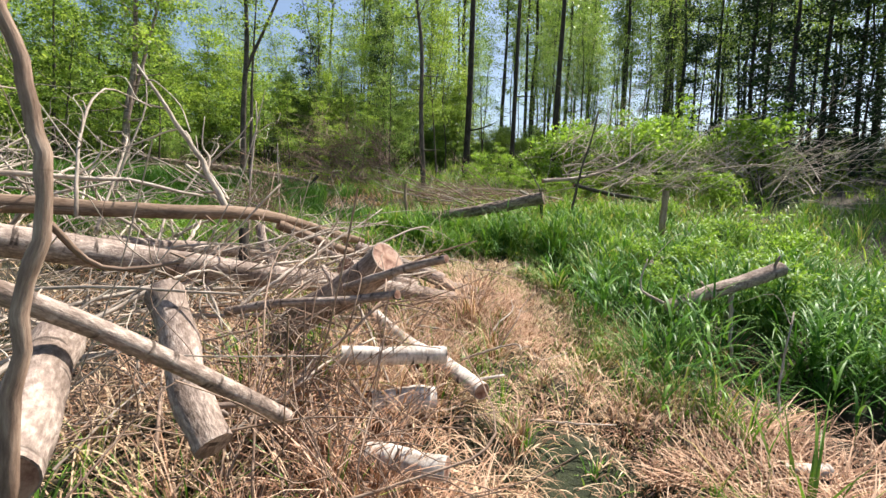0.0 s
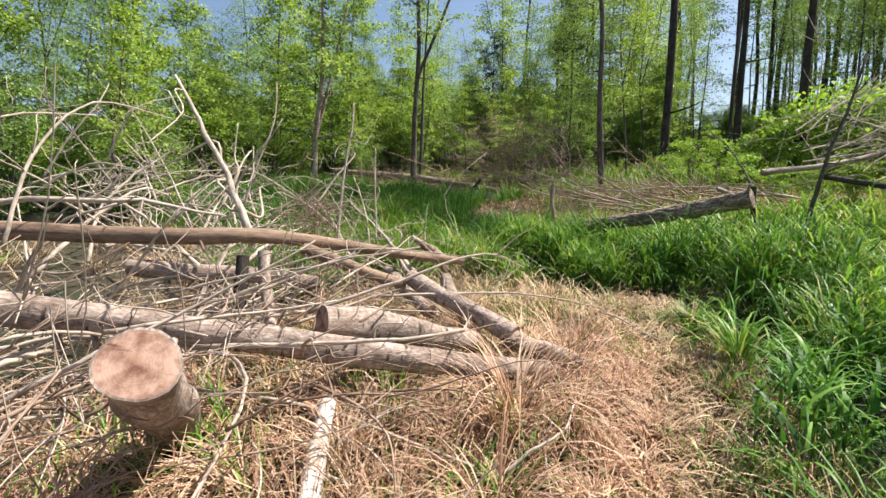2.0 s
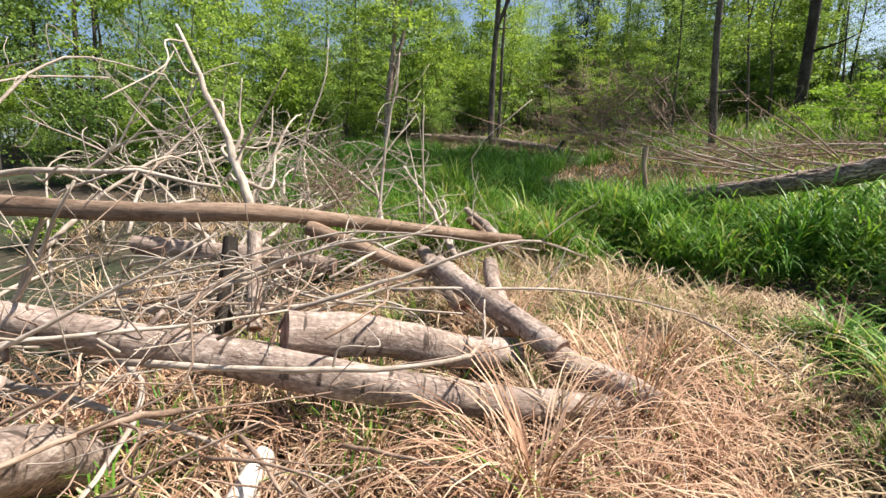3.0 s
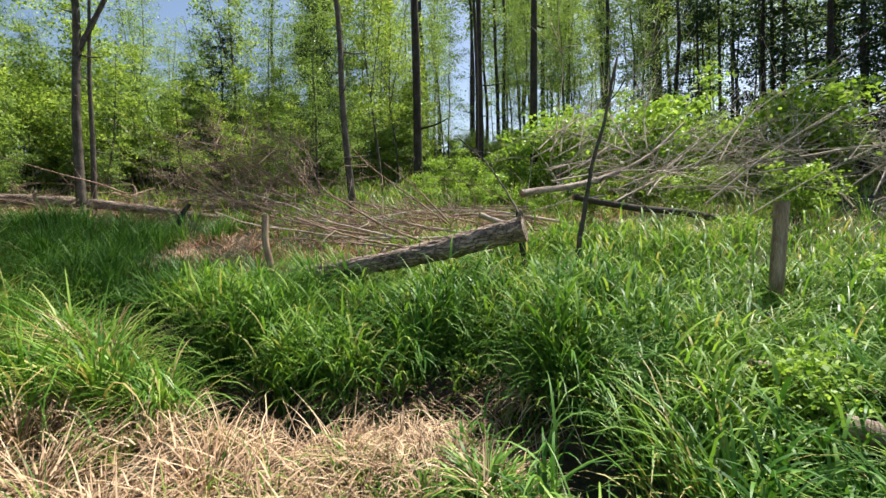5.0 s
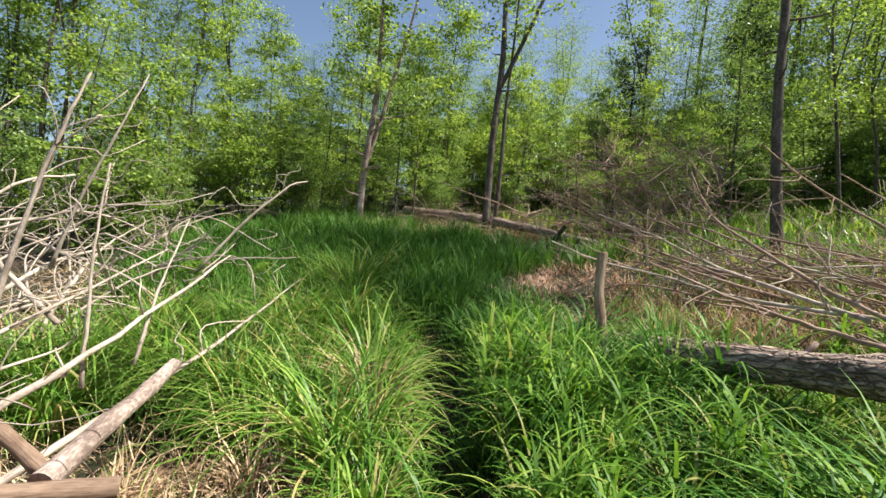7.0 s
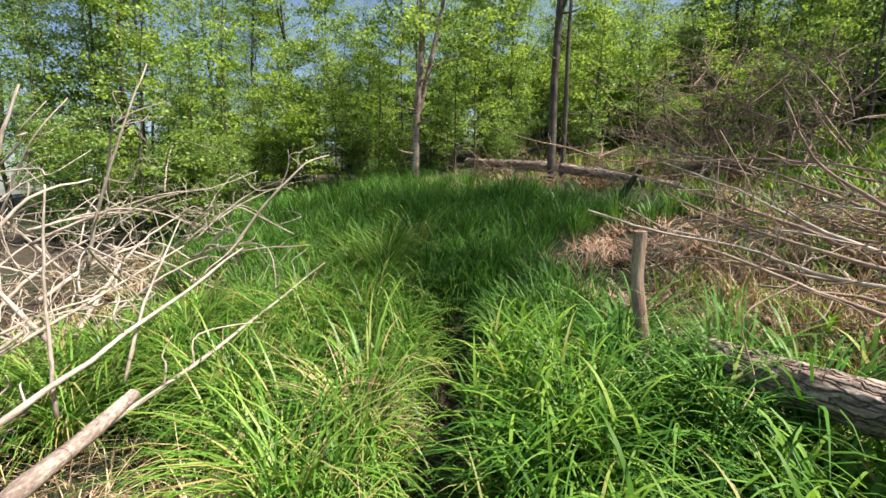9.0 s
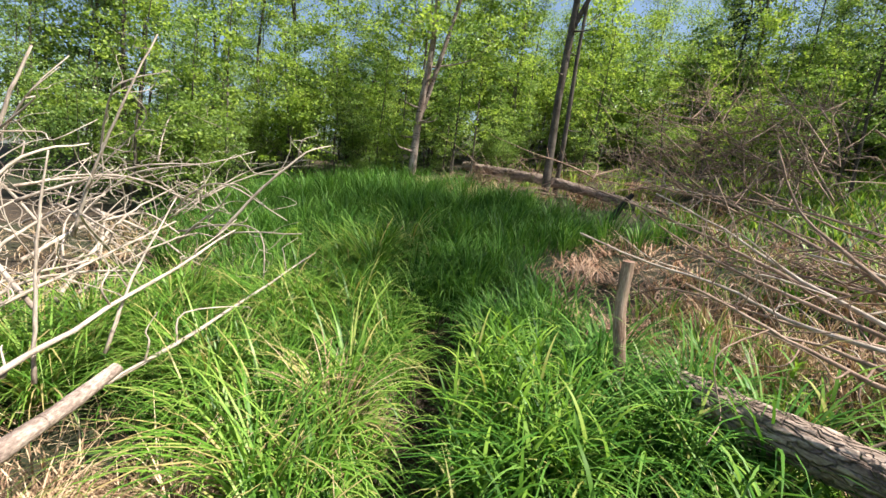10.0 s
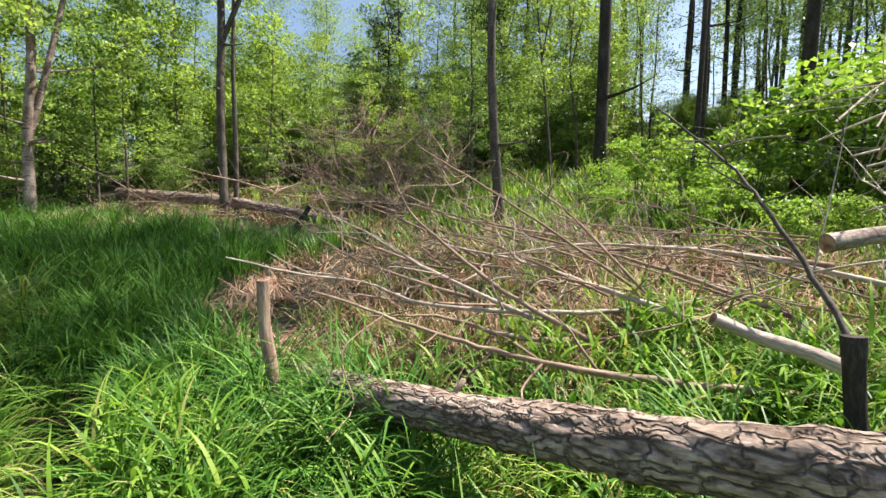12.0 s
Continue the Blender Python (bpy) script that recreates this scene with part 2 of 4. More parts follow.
def stuff(name, me, material, label, category, kind="stuff"):
    ob = tagged(new(name, me), label, category, kind=kind)
    me.materials.append(material)
    return ob


def part(name, me, material, parent, label=""):
    """One mesh under a thing or under a part."""
    ob = new(name, me)
    if material is not None and not me.materials:
        me.materials.append(material)
    ob.parent = parent
    return tagged(ob, label) if label else ob


def thing(name, label, category, at=(0, 0, 0), group=""):
    ob = tagged(new(name), label, category, group)
    ob.empty_display_size = 0.1
    ob.location = at
    return ob


def bent(points, steps):
    """A smooth line through points."""
    p = np.asarray(points, float)
    p = np.vstack((2 * p[0] - p[1], p, 2 * p[-1] - p[-2]))
    out = []
    for i in range(1, len(p) - 2):
        for s in np.linspace(0, 1, steps, endpoint=i == len(p) - 3):
            a, b, c, d = p[i - 1:i + 3]
            out.append(0.5 * (2 * b + (c - a) * s + (2 * a - 5 * b + 4 * c - d) * s * s + (3 * b - a - 3 * c + d) * s ** 3))
    return np.array(out)


def rings(line, radii, sides, uneven=0.0, rng=None, ridges=0.0):
    """Vertices, quads and uv of a tube along a line; ridges: furrowed bark that runs along it."""
    line, radii = np.asarray(line, float), np.asarray(radii, float)
    n = len(line)
    way = np.gradient(line, axis=0)
    way /= np.linalg.norm(way, axis=1)[:, None] + 1e-9
    side = np.cross(way[0], (0.31, 0.17, 0.93) if abs(way[0][2]) < 0.9 else (1, 0, 0))
    a = np.linspace(0, 2 * np.pi, sides, endpoint=False)
    verts = np.empty((n, sides, 3))
    run = np.r_[0, np.cumsum(np.linalg.norm(np.diff(line, axis=0), axis=1))]
    ph = rng.uniform(0, 6.28, 8) if rng is not None else np.zeros(8)
    for i in range(n):
        side = side - way[i] * np.dot(side, way[i])
        side /= np.linalg.norm(side) + 1e-9
        up = np.cross(way[i], side)
        k = np.ones(sides)
        if uneven:
            k += uneven * (np.sin(2 * a + ph[0] + run[i] * 1.7) * 0.5 + np.sin(3 * a + ph[1] - run[i] * 5.1) * 0.35 + np.sin(a + ph[2] + run[i] * 9.3) * 0.4)
        if ridges:
            f = np.abs(np.sin(6.5 * a + ph[3] + 1.3 * np.sin(run[i] * 13 + ph[4]) + 0.9 * np.sin(3 * a + run[i] * 5)))
            f = f * (0.55 + 0.45 * np.abs(np.sin(run[i] * 21 + 2.5 * np.sin(2 * a + ph[5]) + 4 * a)))
            k += ridges * (f - 0.45)
        verts[i] = line[i] + radii[i] * k[:, None] * (np.cos(a)[:, None] * side + np.sin(a)[:, None] * up)
    i, j = np.meshgrid(np.arange(n - 1), np.arange(sides), indexing="ij")
    k = (j + 1) % sides
    faces = np.stack((i * sides + j, i * sides + k, (i + 1) * sides + k, (i + 1) * sides + j), -1).reshape(-1, 4)
    u = np.stack((j, j + 1, j + 1, j), -1).reshape(-1, 4) / sides
    v = run[np.stack((i, i, i + 1, i + 1), -1).reshape(-1, 4)]
    wide = 2 * np.pi * float(np.mean(radii))
    return verts, faces, np.stack((u * wide, v), -1)


def tube(name, line, radii, sides=8, uneven=0.0, rng=None, ridges=0.0, tip=True):
    """A mesh tube; tip: ends closed by short domes."""
    line, radii = np.asarray(line, float), np.asarray(radii, float)
    if tip:
        ends = []
        for e, q in ((0, 1), (-1, -2)):
            d = line[e] - line[q]
            ends.append(line[e] + d / (np.linalg.norm(d) + 1e-9) * radii[e] * 0.35)
        line = np.vstack((ends[0], line, ends[1]))
        radii = np.r_[radii[0] * 0.05, radii, radii[-1] * 0.05]
    verts, faces, uv = rings(line, radii, sides, uneven, rng, ridges)
    me = quads(name, verts.reshape(-1, 3), faces)
    me.uv_layers.new(name="UVMap").data.foreach_set("uv", uv.astype(np.float32).ravel())
    return me


def joined(name, tubes, sides=3):
    """Many thin tubes, given as (line, radii), in one mesh."""
    vs, fs, us, n = [], [], [], 0
    for line, radii in tubes:
        v, f, u = rings(line, radii, sides)
        vs.append(v.reshape(-1, 3)), fs.append(f + n), us.append(u)
        n += len(vs[-1])
    me = quads(name, np.vstack(vs), np.vstack(fs))
    me.uv_layers.new(name="UVMap").data.foreach_set("uv", np.vstack(us).astype(np.float32).ravel())
    return me


def sawn(name, outline, centre, rng, skin, wood):
    """A sawn end that fills the outline of a tube's end ring; uv in metres round the heart."""
    o, c = np.asarray(outline, float), np.asarray(centre, float)
    s = Vector(o[0] - c).normalized()
    n = Vector(np.cross(o[0] - c, o[len(o) // 4] - c)).normalized()
    u = n.cross(s)
    off = rng.uniform(-0.18, 0.18, 2) * np.linalg.norm(o[0] - c)
    rows = [c + (o - c) * q for q in (1.0, 0.93, 0.6, 0.3, 0.04)]
    m = len(o)
    verts = np.vstack(rows)
    faces = [(a * m + k, a * m + (k + 1) % m, (a + 1) * m + (k + 1) % m, (a + 1) * m + k) for a in range(4) for k in range(m)]
    faces.append(tuple(range(4 * m, 5 * m)))
    me = bpy.data.meshes.new(name)
    me.from_pydata([tuple(v) for v in verts], [], faces)
    me.materials.append(wood)
    me.materials.append(skin)
    for p in list(me.polygons)[:m]:
        p.material_index = 1
    flat = np.stack(((verts - c) @ np.array(s), (verts - c) @ np.array(u)), -1) - off
    lay = me.uv_layers.new(name="UVMap")
    for l in me.loops:
        lay.data[l.index].uv = flat[l.vertex_index]
    return me


def log(name, label, a, b, r0, r1, material, seed, mid=None, ridges=0.025, uneven=0.085, sides=26, cuts=(True, True), stubs=0, category="log"):
    """A felled stem from a to b with sawn ends and branch stubs."""
    rng = np.random.default_rng(seed)
    a, b = np.array(a, float), np.array(b, float)
    root = thing(name, label, category, a)
    pts = [a * 0, b - a] if mid is None else [a * 0] + [np.array(m) - a for m in mid] + [b - a]
    if mid is None:
        length = np.linalg.norm(b - a)
        pts.insert(1, (b - a) * 0.35 + rng.normal(0, 0.012 * length, 3))
        pts.insert(2, (b - a) * 0.7 + rng.normal(0, 0.012 * length, 3))
    line = bent(pts, max(4, int(np.linalg.norm(b - a) / (0.03 if ridges > 0.05 else 0.05) / (len(pts) - 1))))
    radii = np.linspace(r0, r1, len(line)) * (1 + 0.04 * np.sin(np.linspace(0, 17, len(line)) + seed) + 0.05 * np.clip(np.sin(np.linspace(0, 9 + 11 * np.linalg.norm(b - a), len(line)) + seed) - 0.75, 0, 1) * 4)
    me = tube("bark", line, radii, sides, uneven, rng, ridges, tip=False)
    skin = part("bark", me, material, root)
    co = np.array([v.co for v in me.vertices])
    for on, e, ring in ((cuts[0], 0, co[:sides]), (cuts[1], -1, co[-sides:])):
        part("cut_face", sawn("cut_face", ring, line[e], rng, material, CUT if on else material), None, root, "sawn pale wood end" if on else "")
    for _ in range(stubs):
        i = rng.integers(2, len(line) - 2)
        d = rng.normal(0, 1, 3)
        w = line[i + 1] - line[i]
        d = d - w * np.dot(d, w) / np.dot(w, w)
        d = d / np.linalg.norm(d) + w / np.linalg.norm(w) * 0.5
        s = rng.uniform(0.04, 0.12)
        stub = [line[i], line[i] + d * (radii[i] + s * 0.5), line[i] + d * (radii[i] + s)]
        part("branch_stub", tube("branch_stub", stub, [radii[i] * 0.22, radii[i] * 0.17, radii[i] * 0.14], 7), material, skin)
    return root


def branch(name, label, pts, r, material, seed, twigs=3, twig_len=0.4, sides=7, group="", thin=0.35):
    """A dead branch along pts, with its side twigs."""
    rng = np.random.default_rng(seed)
    pts = np.array(pts, float)
    root = thing(name, label, "branch", pts[0], group)
    line = bent(pts - pts[0], 5 if len(pts) > 3 else 7)
    line[1:-1] += rng.normal(0, r * 0.2, line[1:-1].shape)
    radii = np.linspace(r, r * thin, len(line)) * (1 + rng.normal(0, 0.05, len(line)))
    stem = part("stem", tube("stem", line, radii, sides), material, root)
    for k in range(twigs):
        i = int(rng.integers(len(line) // 4, len(line) - 1))
        w = line[min(i + 1, len(line) - 1)] - line[i - 1]
        w /= np.linalg.norm(w)
        d = w * rng.uniform(0.5, 1.1) + rng.normal(0, 0.75, 3) + (0, 0, 0.25)
        d /= np.linalg.norm(d)
        s = twig_len * rng.uniform(0.5, 1.3)
        kink = rng.normal(0, 0.13 * s, (3, 3))
        tw = bent([line[i], line[i] + d * s * 0.35 + kink[0], line[i] + d * s * 0.7 + kink[1], line[i] + d * s + kink[2]], 4)
        part("twig", tube("twig", tw, np.linspace(radii[i] * 0.55, max(0.0016, r * 0.12), len(tw)), 5), material, stem)
    return root


# ---- ground ----


def spaced(lo, mid0, mid1, hi, fine):
    a = np.arange(mid0, mid1, fine)
    out, step, v = [], fine, mid1
    while v < hi:
        out.append(v)
        step *= 1.22
        v += step
    low, step, v = [], fine, mid0 - fine
    while v > lo:
        low.append(v)
        step *= 1.22
        v -= step
    return np.r_[lo, low[::-1], a, out, hi]


gx, gy = spaced(-1500, -6, 5, 1500, 0.09), spaced(-1500, -1, 11, 1500, 0.09)
X, Y = np.meshgrid(gx, gy)
Z = g(X, Y)
nx = len(gx)
ii, jj = np.meshgrid(np.arange(len(gy) - 1), np.arange(nx - 1), indexing="ij")
F = np.stack((ii * nx + jj, ii * nx + jj + 1, (ii + 1) * nx + jj + 1, (ii + 1) * nx + jj), -1).reshape(-1, 4)
stuff("ground", quads("ground", np.stack((X, Y, Z), -1).reshape(-1, 3), F), SOIL, "dark boggy soil with moss and rotting litter", "ground", "structure")

# ---- trees and shrubs ----


def leaf_mesh(name, centres, size, rng, material):
    """Folded lozenge leaves at the given places."""
    n = len(centres)
    nor = rng.normal(0, 0.8, (n, 3)) + (0, 0, 1.2)
    nor /= np.linalg.norm(nor, axis=1)[:, None]
    tan = np.cross(nor, rng.normal(0, 1, (n, 3)))
    tan /= np.linalg.norm(tan, axis=1)[:, None] + 1e-9
    bit = np.cross(nor, tan)
    l = (size * rng.uniform(0.65, 1.3, n))[:, None]
    v = np.stack((centres - tan * l * 0.5, centres + bit * l * 0.33 + nor * l * 0.07, centres + tan * l * 0.55 - nor * l * 0.1, centres - bit * l * 0.33 + nor * l * 0.07), 1)
    me = quads(name, v.reshape(-1, 3), np.arange(4 * n).reshape(-1, 4))
    me.materials.append(material)
    return me


def sprays(spots, count, rng, reach, tight):
    """Places of leaves, gathered in clumps round spots; also the twigs that carry the clumps."""
    clumps = max(6, count // 34)
    pick = rng.integers(0, len(spots), clumps)
    mids = spots[pick] + rng.normal(0, 1, (clumps, 3)) * reach * (1, 1, 0.7)
    own = rng.integers(0, clumps, count)
    return mids[own] + rng.normal(0, 1, (count, 3)) * tight * (1.15, 1.15, 0.42), spots[pick], mids


def tree(name, label, seed, h, r, clear, spread, leaves, size, leaf, bark_mat, limbs=9, fork=0.0, open_by=1.0, sway=0.05, rise=0.6, reach=0.22, tight=0.13, dead=0, stems=1, lumped=True):
    """A tree or many-stemmed shrub at the origin: trunk, limbs with twigs, crown."""
    rng = np.random.default_rng(seed)
    root = thing(name, label, "shrub" if stems > 1 else "tree")
    spots, fine = [], []
    for s in range(stems):
        az = s * 2.4 + rng.uniform(0, 1)
        out = rng.uniform(0.12, 0.4) if stems > 1 else 0.0
        hh = h * (rng.uniform(0.65, 1.0) if stems > 1 else 1)
        ctrl = [(0.06 * out * math.cos(az), 0.06 * out * math.sin(az), -0.15)]
        for k in range(1, 6):
            q = k / 5
            ctrl.append((out * hh * q * math.cos(az) + rng.normal(0, sway * hh * 0.18), out * hh * q * math.sin(az) + rng.normal(0, sway * hh * 0.18), hh * q))
        line = bent(ctrl, 5)
        rad = r * np.linspace(1.0, 0.12, len(line)) ** 0.85
        rad[0] *= 1.25
        bole = part("trunk" if stems == 1 else "stem", tube("trunk", line, rad, 9 if stems == 1 else 6, 0.06, rng), bark_mat, root)
        if fork:
            i = int(len(line) * fork)
            d = np.array((open_by, 0.0, 0.0))
            top = line[-1] - line[i]
            fl = bent([line[i], line[i] + top * 0.3 + d * 0.35, line[i] + top * 0.65 + d * 0.7, line[i] + top * 0.95 + d * 0.9], 6)
            part("limb", tube("limb", fl, np.linspace(rad[i] * 0.75, 0.012, len(fl)), 8), bark_mat, root)
            spots += list(fl[len(fl) // 2:])
        k = limbs if stems == 1 else max(2, limbs // stems)
        for i in range(k + dead):
            low = i >= k
            q = rng.uniform(0.12, clear) if low else clear + (0.97 - clear) * (i + rng.uniform(0.1, 0.9)) / k
            at = line[min(len(line) - 2, int(q * len(line)))]
            a = i * 2.4 + rng.uniform(-0.5, 0.5) + az
            ln = spread * (1 - 0.7 * max(0, q - clear) / (1 - clear + 0.01)) * rng.uniform(0.6, 1.15) * (0.5 if low else 1)
            d = np.array((math.cos(a), math.sin(a), rise * rng.uniform(0.4, 1.4) if not low else rng.uniform(-0.2, 0.3)))
            d /= np.linalg.norm(d)
            pl = bent([at, at + d * ln * 0.4, at + d * ln * 0.75 + (0, 0, 0.05 * ln), at + d * ln + (0, 0, 0.16 * ln) + rng.normal(0, 0.06 * ln, 3)], 4)
            lr = max(0.005, r * (1 - q) * 0.42)
            if lumped:
                fine.append((pl, np.linspace(lr, 0.003, len(pl))))
            else:
                part("limb", tube("limb", pl, np.linspace(lr, 0.003, len(pl)), 5), bark_mat, bole)
            if not low:
                spots += list(pl[len(pl) // 3:])
        spots += list(line[int(len(line) * max(0.5, clear)):])
    spots = np.array(spots)
    places, roots, mids = sprays(spots, leaves, rng, reach, tight)
    step = max(1, len(mids) // 70)
    tagged(part("twig_spray", joined("twig_spray", fine + [(np.stack((a, (a + b) / 2 + (0, 0, 0.02), b)), (0.005, 0.004, 0.002)) for a, b in zip(roots[::step], mids[::step])]), bark_mat, root), kind="stuff")
    part("crown", leaf_mesh("crown", places, size, rng, leaf), leaf, root)
    return root


TREE_LEAN = pose(0, 0, 0, -4, 1, 0)


def stand(ob, x, y, turn=0.0, size=1.0, tall=1.0, sink=0.03, tip=(0, 0), first=False):
    """Puts a tree, or a copy of it, on the ground."""
    m = Matrix.Translation((x, y, gz(x, y) - sink)) @ TREE_LEAN @ pose(0, 0, 0, tip[0], tip[1], 0) @ pose(0, 0, 0, 0, 0, turn) @ Matrix.Diagonal((size, size, size * tall, 1))
    if first:
        ob.matrix_basis = m
        return ob
    return copy_thing(ob, m)


rng = np.random.default_rng(7)
YOUNG, SHRUB = "slender young broadleaf tree in fresh green leaf", "dense many-stemmed leafy shrub in the thicket"
BRIGHT, TALL = "low shrub with large yellow-green leaves", "tall thin dark-stemmed forest tree with a sparse crown"
young = [
    tree("young_tree", YOUNG, 11, 6.4, 0.045, 0.1, 1.9, 7000, 0.08, LEAF, BARK_TREE, 15),
    tree("young_tree", YOUNG, 12, 7.8, 0.05, 0.2, 1.9, 6600, 0.08, LEAF, BARK_TREE, 15, fork=0.45),
    tree("young_tree", YOUNG, 13, 5.4, 0.036, 0.06, 1.7, 6600, 0.08, LEAF, BARK_TREE, 14),
]
shrub = [
    tree("thicket_shrub", SHRUB, 21, 3.8, 0.022, 0.06, 1.15, 5400, 0.095, LEAF, BARK_TREE, 24, stems=7, reach=0.3, tight=0.15),
    tree("thicket_shrub", SHRUB, 22, 4.6, 0.026, 0.08, 1.2, 5600, 0.09, LEAF_COOL, BARK_TREE, 24, stems=6, reach=0.32, tight=0.15),
    tree("thicket_shrub", SHRUB, 23, 2.8, 0.02, 0.03, 1.0, 5600, 0.09, LEAF_DULL, BARK_TREE, 24, stems=8, reach=0.28, tight=0.14),
]
bright = [
    tree("leafy_shrub", BRIGHT, 31, 1.7, 0.013, 0.05, 0.6, 1700, 0.10, LEAF_BRIGHT, BARK_TREE, 18, stems=7, reach=0.24, tight=0.13),
    tree("leafy_shrub", BRIGHT, 32, 2.2, 0.015, 0.1, 0.65, 1900, 0.105, LEAF_BRIGHT, BARK_TREE, 18, stems=6, reach=0.26, tight=0.14),
]
tall = [
    tree("forest_tree", TALL, 41, 16.0, 0.10, 0.42, 1.6, 2200, 0.15, LEAF_DULL, BARK_DARK, 20, sway=0.02, rise=0.4, reach=0.4, tight=0.26, dead=7),
    tree("forest_tree", TALL, 42, 18.0, 0.13, 0.5, 1.6, 2200, 0.15, LEAF_DULL, BARK_DARK, 20, sway=0.02, rise=0.4, reach=0.4, tight=0.26, dead=8),
    tree("forest_tree", TALL, 43, 12.5, 0.06, 0.35, 1.4, 2000, 0.14, LEAF_DULL, BARK_DARK, 18, sway=0.03, rise=0.5, reach=0.4, tight=0.25, dead=6),
]
spruce = [tree("spruce_tree", "dense dark green spruce at the wood's edge", 61, 13.0, 0.13, 0.05, 2.3, 8000, 0.13, NEEDLE, BARK_DARK, 40, sway=0.01, rise=0.12, reach=0.28, tight=0.2)]
AIRY = "tall slender young tree with an airy crown of small leaves"
airy = [
    tree("young_tree", AIRY, 71, 9.6, 0.05, 0.22, 1.7, 5600, 0.075, LEAF_COOL, BARK_TREE, 26, sway=0.04, reach=0.34, tight=0.2),
    tree("young_tree", AIRY, 72, 8.4, 0.042, 0.3, 1.5, 5200, 0.075, LEAF, BARK_TREE, 24, fork=0.4, sway=0.05, reach=0.34, tight=0.2),
    tree("young_tree", AIRY, 73, 10.4, 0.055, 0.34, 1.6, 5200, 0.075, LEAF_COOL, BARK_TREE, 24, sway=0.05, reach=0.36, tight=0.2),
]
sapling = [
    tree("sapling", "thin sapling with grey stem and few leaf sprays", 74, 4.8, 0.036, 0.2, 0.9, 1500, 0.085, LEAF, BARK_TREE, 14, sway=0.07, reach=0.2, tight=0.12, dead=3),
    tree("sapling", "thin sapling with grey stem and few leaf sprays", 75, 4.0, 0.028, 0.15, 0.8, 1300, 0.085, LEAF_COOL, BARK_TREE, 12, sway=0.08, reach=0.2, tight=0.12, dead=3),
]
used = set()


def plant(kinds, k, x, y, **how):
    ob = kinds[k % len(kinds)]
    first = ob.name not in used
    used.add(ob.name)
    return stand(ob, x, y, first=first, **how)


# thicket behind the meadow, row by row from the clearing's edge
rows = ((9.8, 14, 0.66, shrub), (11.2, 24, 1.0, shrub), (13.4, 22, 1.35, shrub), (16.4, 22, 1.6, shrub), (20.0, 18, 1.7, shrub))
for dist, n, size, kind in rows:
    for i in range(n):
        a = radians(-12 + 101 * (i + rng.uniform(0.1, 0.9)) / n)
        d = dist * (0.92 + 0.35 * max(0, math.sin(a)) ** 1.2) + rng.uniform(-0.8, 0.8)
        x, y = 0.8 - d * math.cos(a), 6.0 + d * math.sin(a)
        plant(kind, int(rng.integers(0, 3)), x, y, turn=rng.uniform(0, 360), size=size * (0.62 if a < 0.3 and dist > 10 else 0.9 if a < 0.95 else 1.0) * rng.uniform(0.8, 1.2))
for i in range(26):
    a = radians(-15 + 106 * (i + rng.uniform(0.1, 0.9)) / 26)
    d = rng.uniform(11.5, 17) * (0.92 + 0.3 * max(0, math.sin(a)))
    plant(young, int(rng.integers(0, 3)), 0.8 - d * math.cos(a), 6.0 + d * math.sin(a), turn=rng.uniform(0, 360), size=rng.uniform(0.75, 1.15), tip=(rng.uniform(-3, 3), rng.uniform(-4, 4)))
for i in range(44):
    a = radians(-16 + 112 * (i + rng.uniform(0.1, 0.9)) / 44)
    d = rng.uniform(12.0, 19.0) * (0.92 + 0.3 * max(0, math.sin(a)))
    plant(airy, int(rng.integers(0, 3)), 0.8 - d * math.cos(a), 6.0 + d * math.sin(a), turn=rng.uniform(0, 360), size=rng.uniform(0.75, 1.1) * (0.78 if a < 0.42 else 1), tip=(rng.uniform(-3, 3), rng.uniform(-5, 5)))
for i in range(44):
    a = radians(-5 + 96 * (i + rng.uniform(0.1, 0.9)) / 44)
    d = rng.uniform(8.6, 11.4) * (0.95 + 0.3 * max(0, math.sin(a)))
    plant(sapling, i, 0.8 - d * math.cos(a), 6.0 + d * math.sin(a), turn=rng.uniform(0, 360), size=rng.uniform(0.7, 1.15), tip=(rng.uniform(-6, 6), rng.uniform(-8, 8)))
for x, y, s in ((-0.2, 15.6, 0.95), (0.1, 17.5, 0.9), (1.6, 18.2, 0.85), (-1.8, 15.2, 0.9), (4.4, 19.5, 0.9), (6.5, 20.5, 0.9), (8.2, 18.5, 0.85)):
    plant(airy, int(rng.integers(0, 3)), x, y, turn=rng.uniform(0, 360), size=s, tip=(rng.uniform(-3, 3), rng.uniform(-5, 5)))
# woods on the far side, thinning to the light behind
for i in range(54):
    x, y = rng.uniform(-8, 26), rng.uniform(21, 46)
    if x < -1 and y < 26:
        y += 12
    if 3 < x < 17 and y < 27:
        y += 14
    plant(tall, int(rng.integers(0, 3)), x, y, turn=rng.uniform(0, 360), size=rng.uniform(0.75, 1.1), tip=(rng.uniform(-1.5, 1.5), rng.uniform(-1.5, 1.5)))
for i in range(22):
    x, y = rng.uniform(11, 26), rng.uniform(8, 24)
    if x + y > 24:
        plant(tall, int(rng.integers(0, 3)), x, y, turn=rng.uniform(0, 360), size=rng.uniform(0.6, 0.9))
for i in range(34):
    x, y = rng.uniform(-1, 20), rng.uniform(16.5, 28)
    plant(shrub, 2 if i % 3 else 0, x, y, turn=rng.uniform(0, 360), size=rng.uniform(0.45, 0.75))
for x, y, h in ((1.0, 26.5, 1.0), (5.6, 29.5, 0.95), (8.9, 36, 1.0), (6.9, 26, 0.9), (10.6, 27, 1.0), (12.5, 26, 0.9)):
    plant(tall, 1, x, y, turn=rng.uniform(0, 360), size=h)
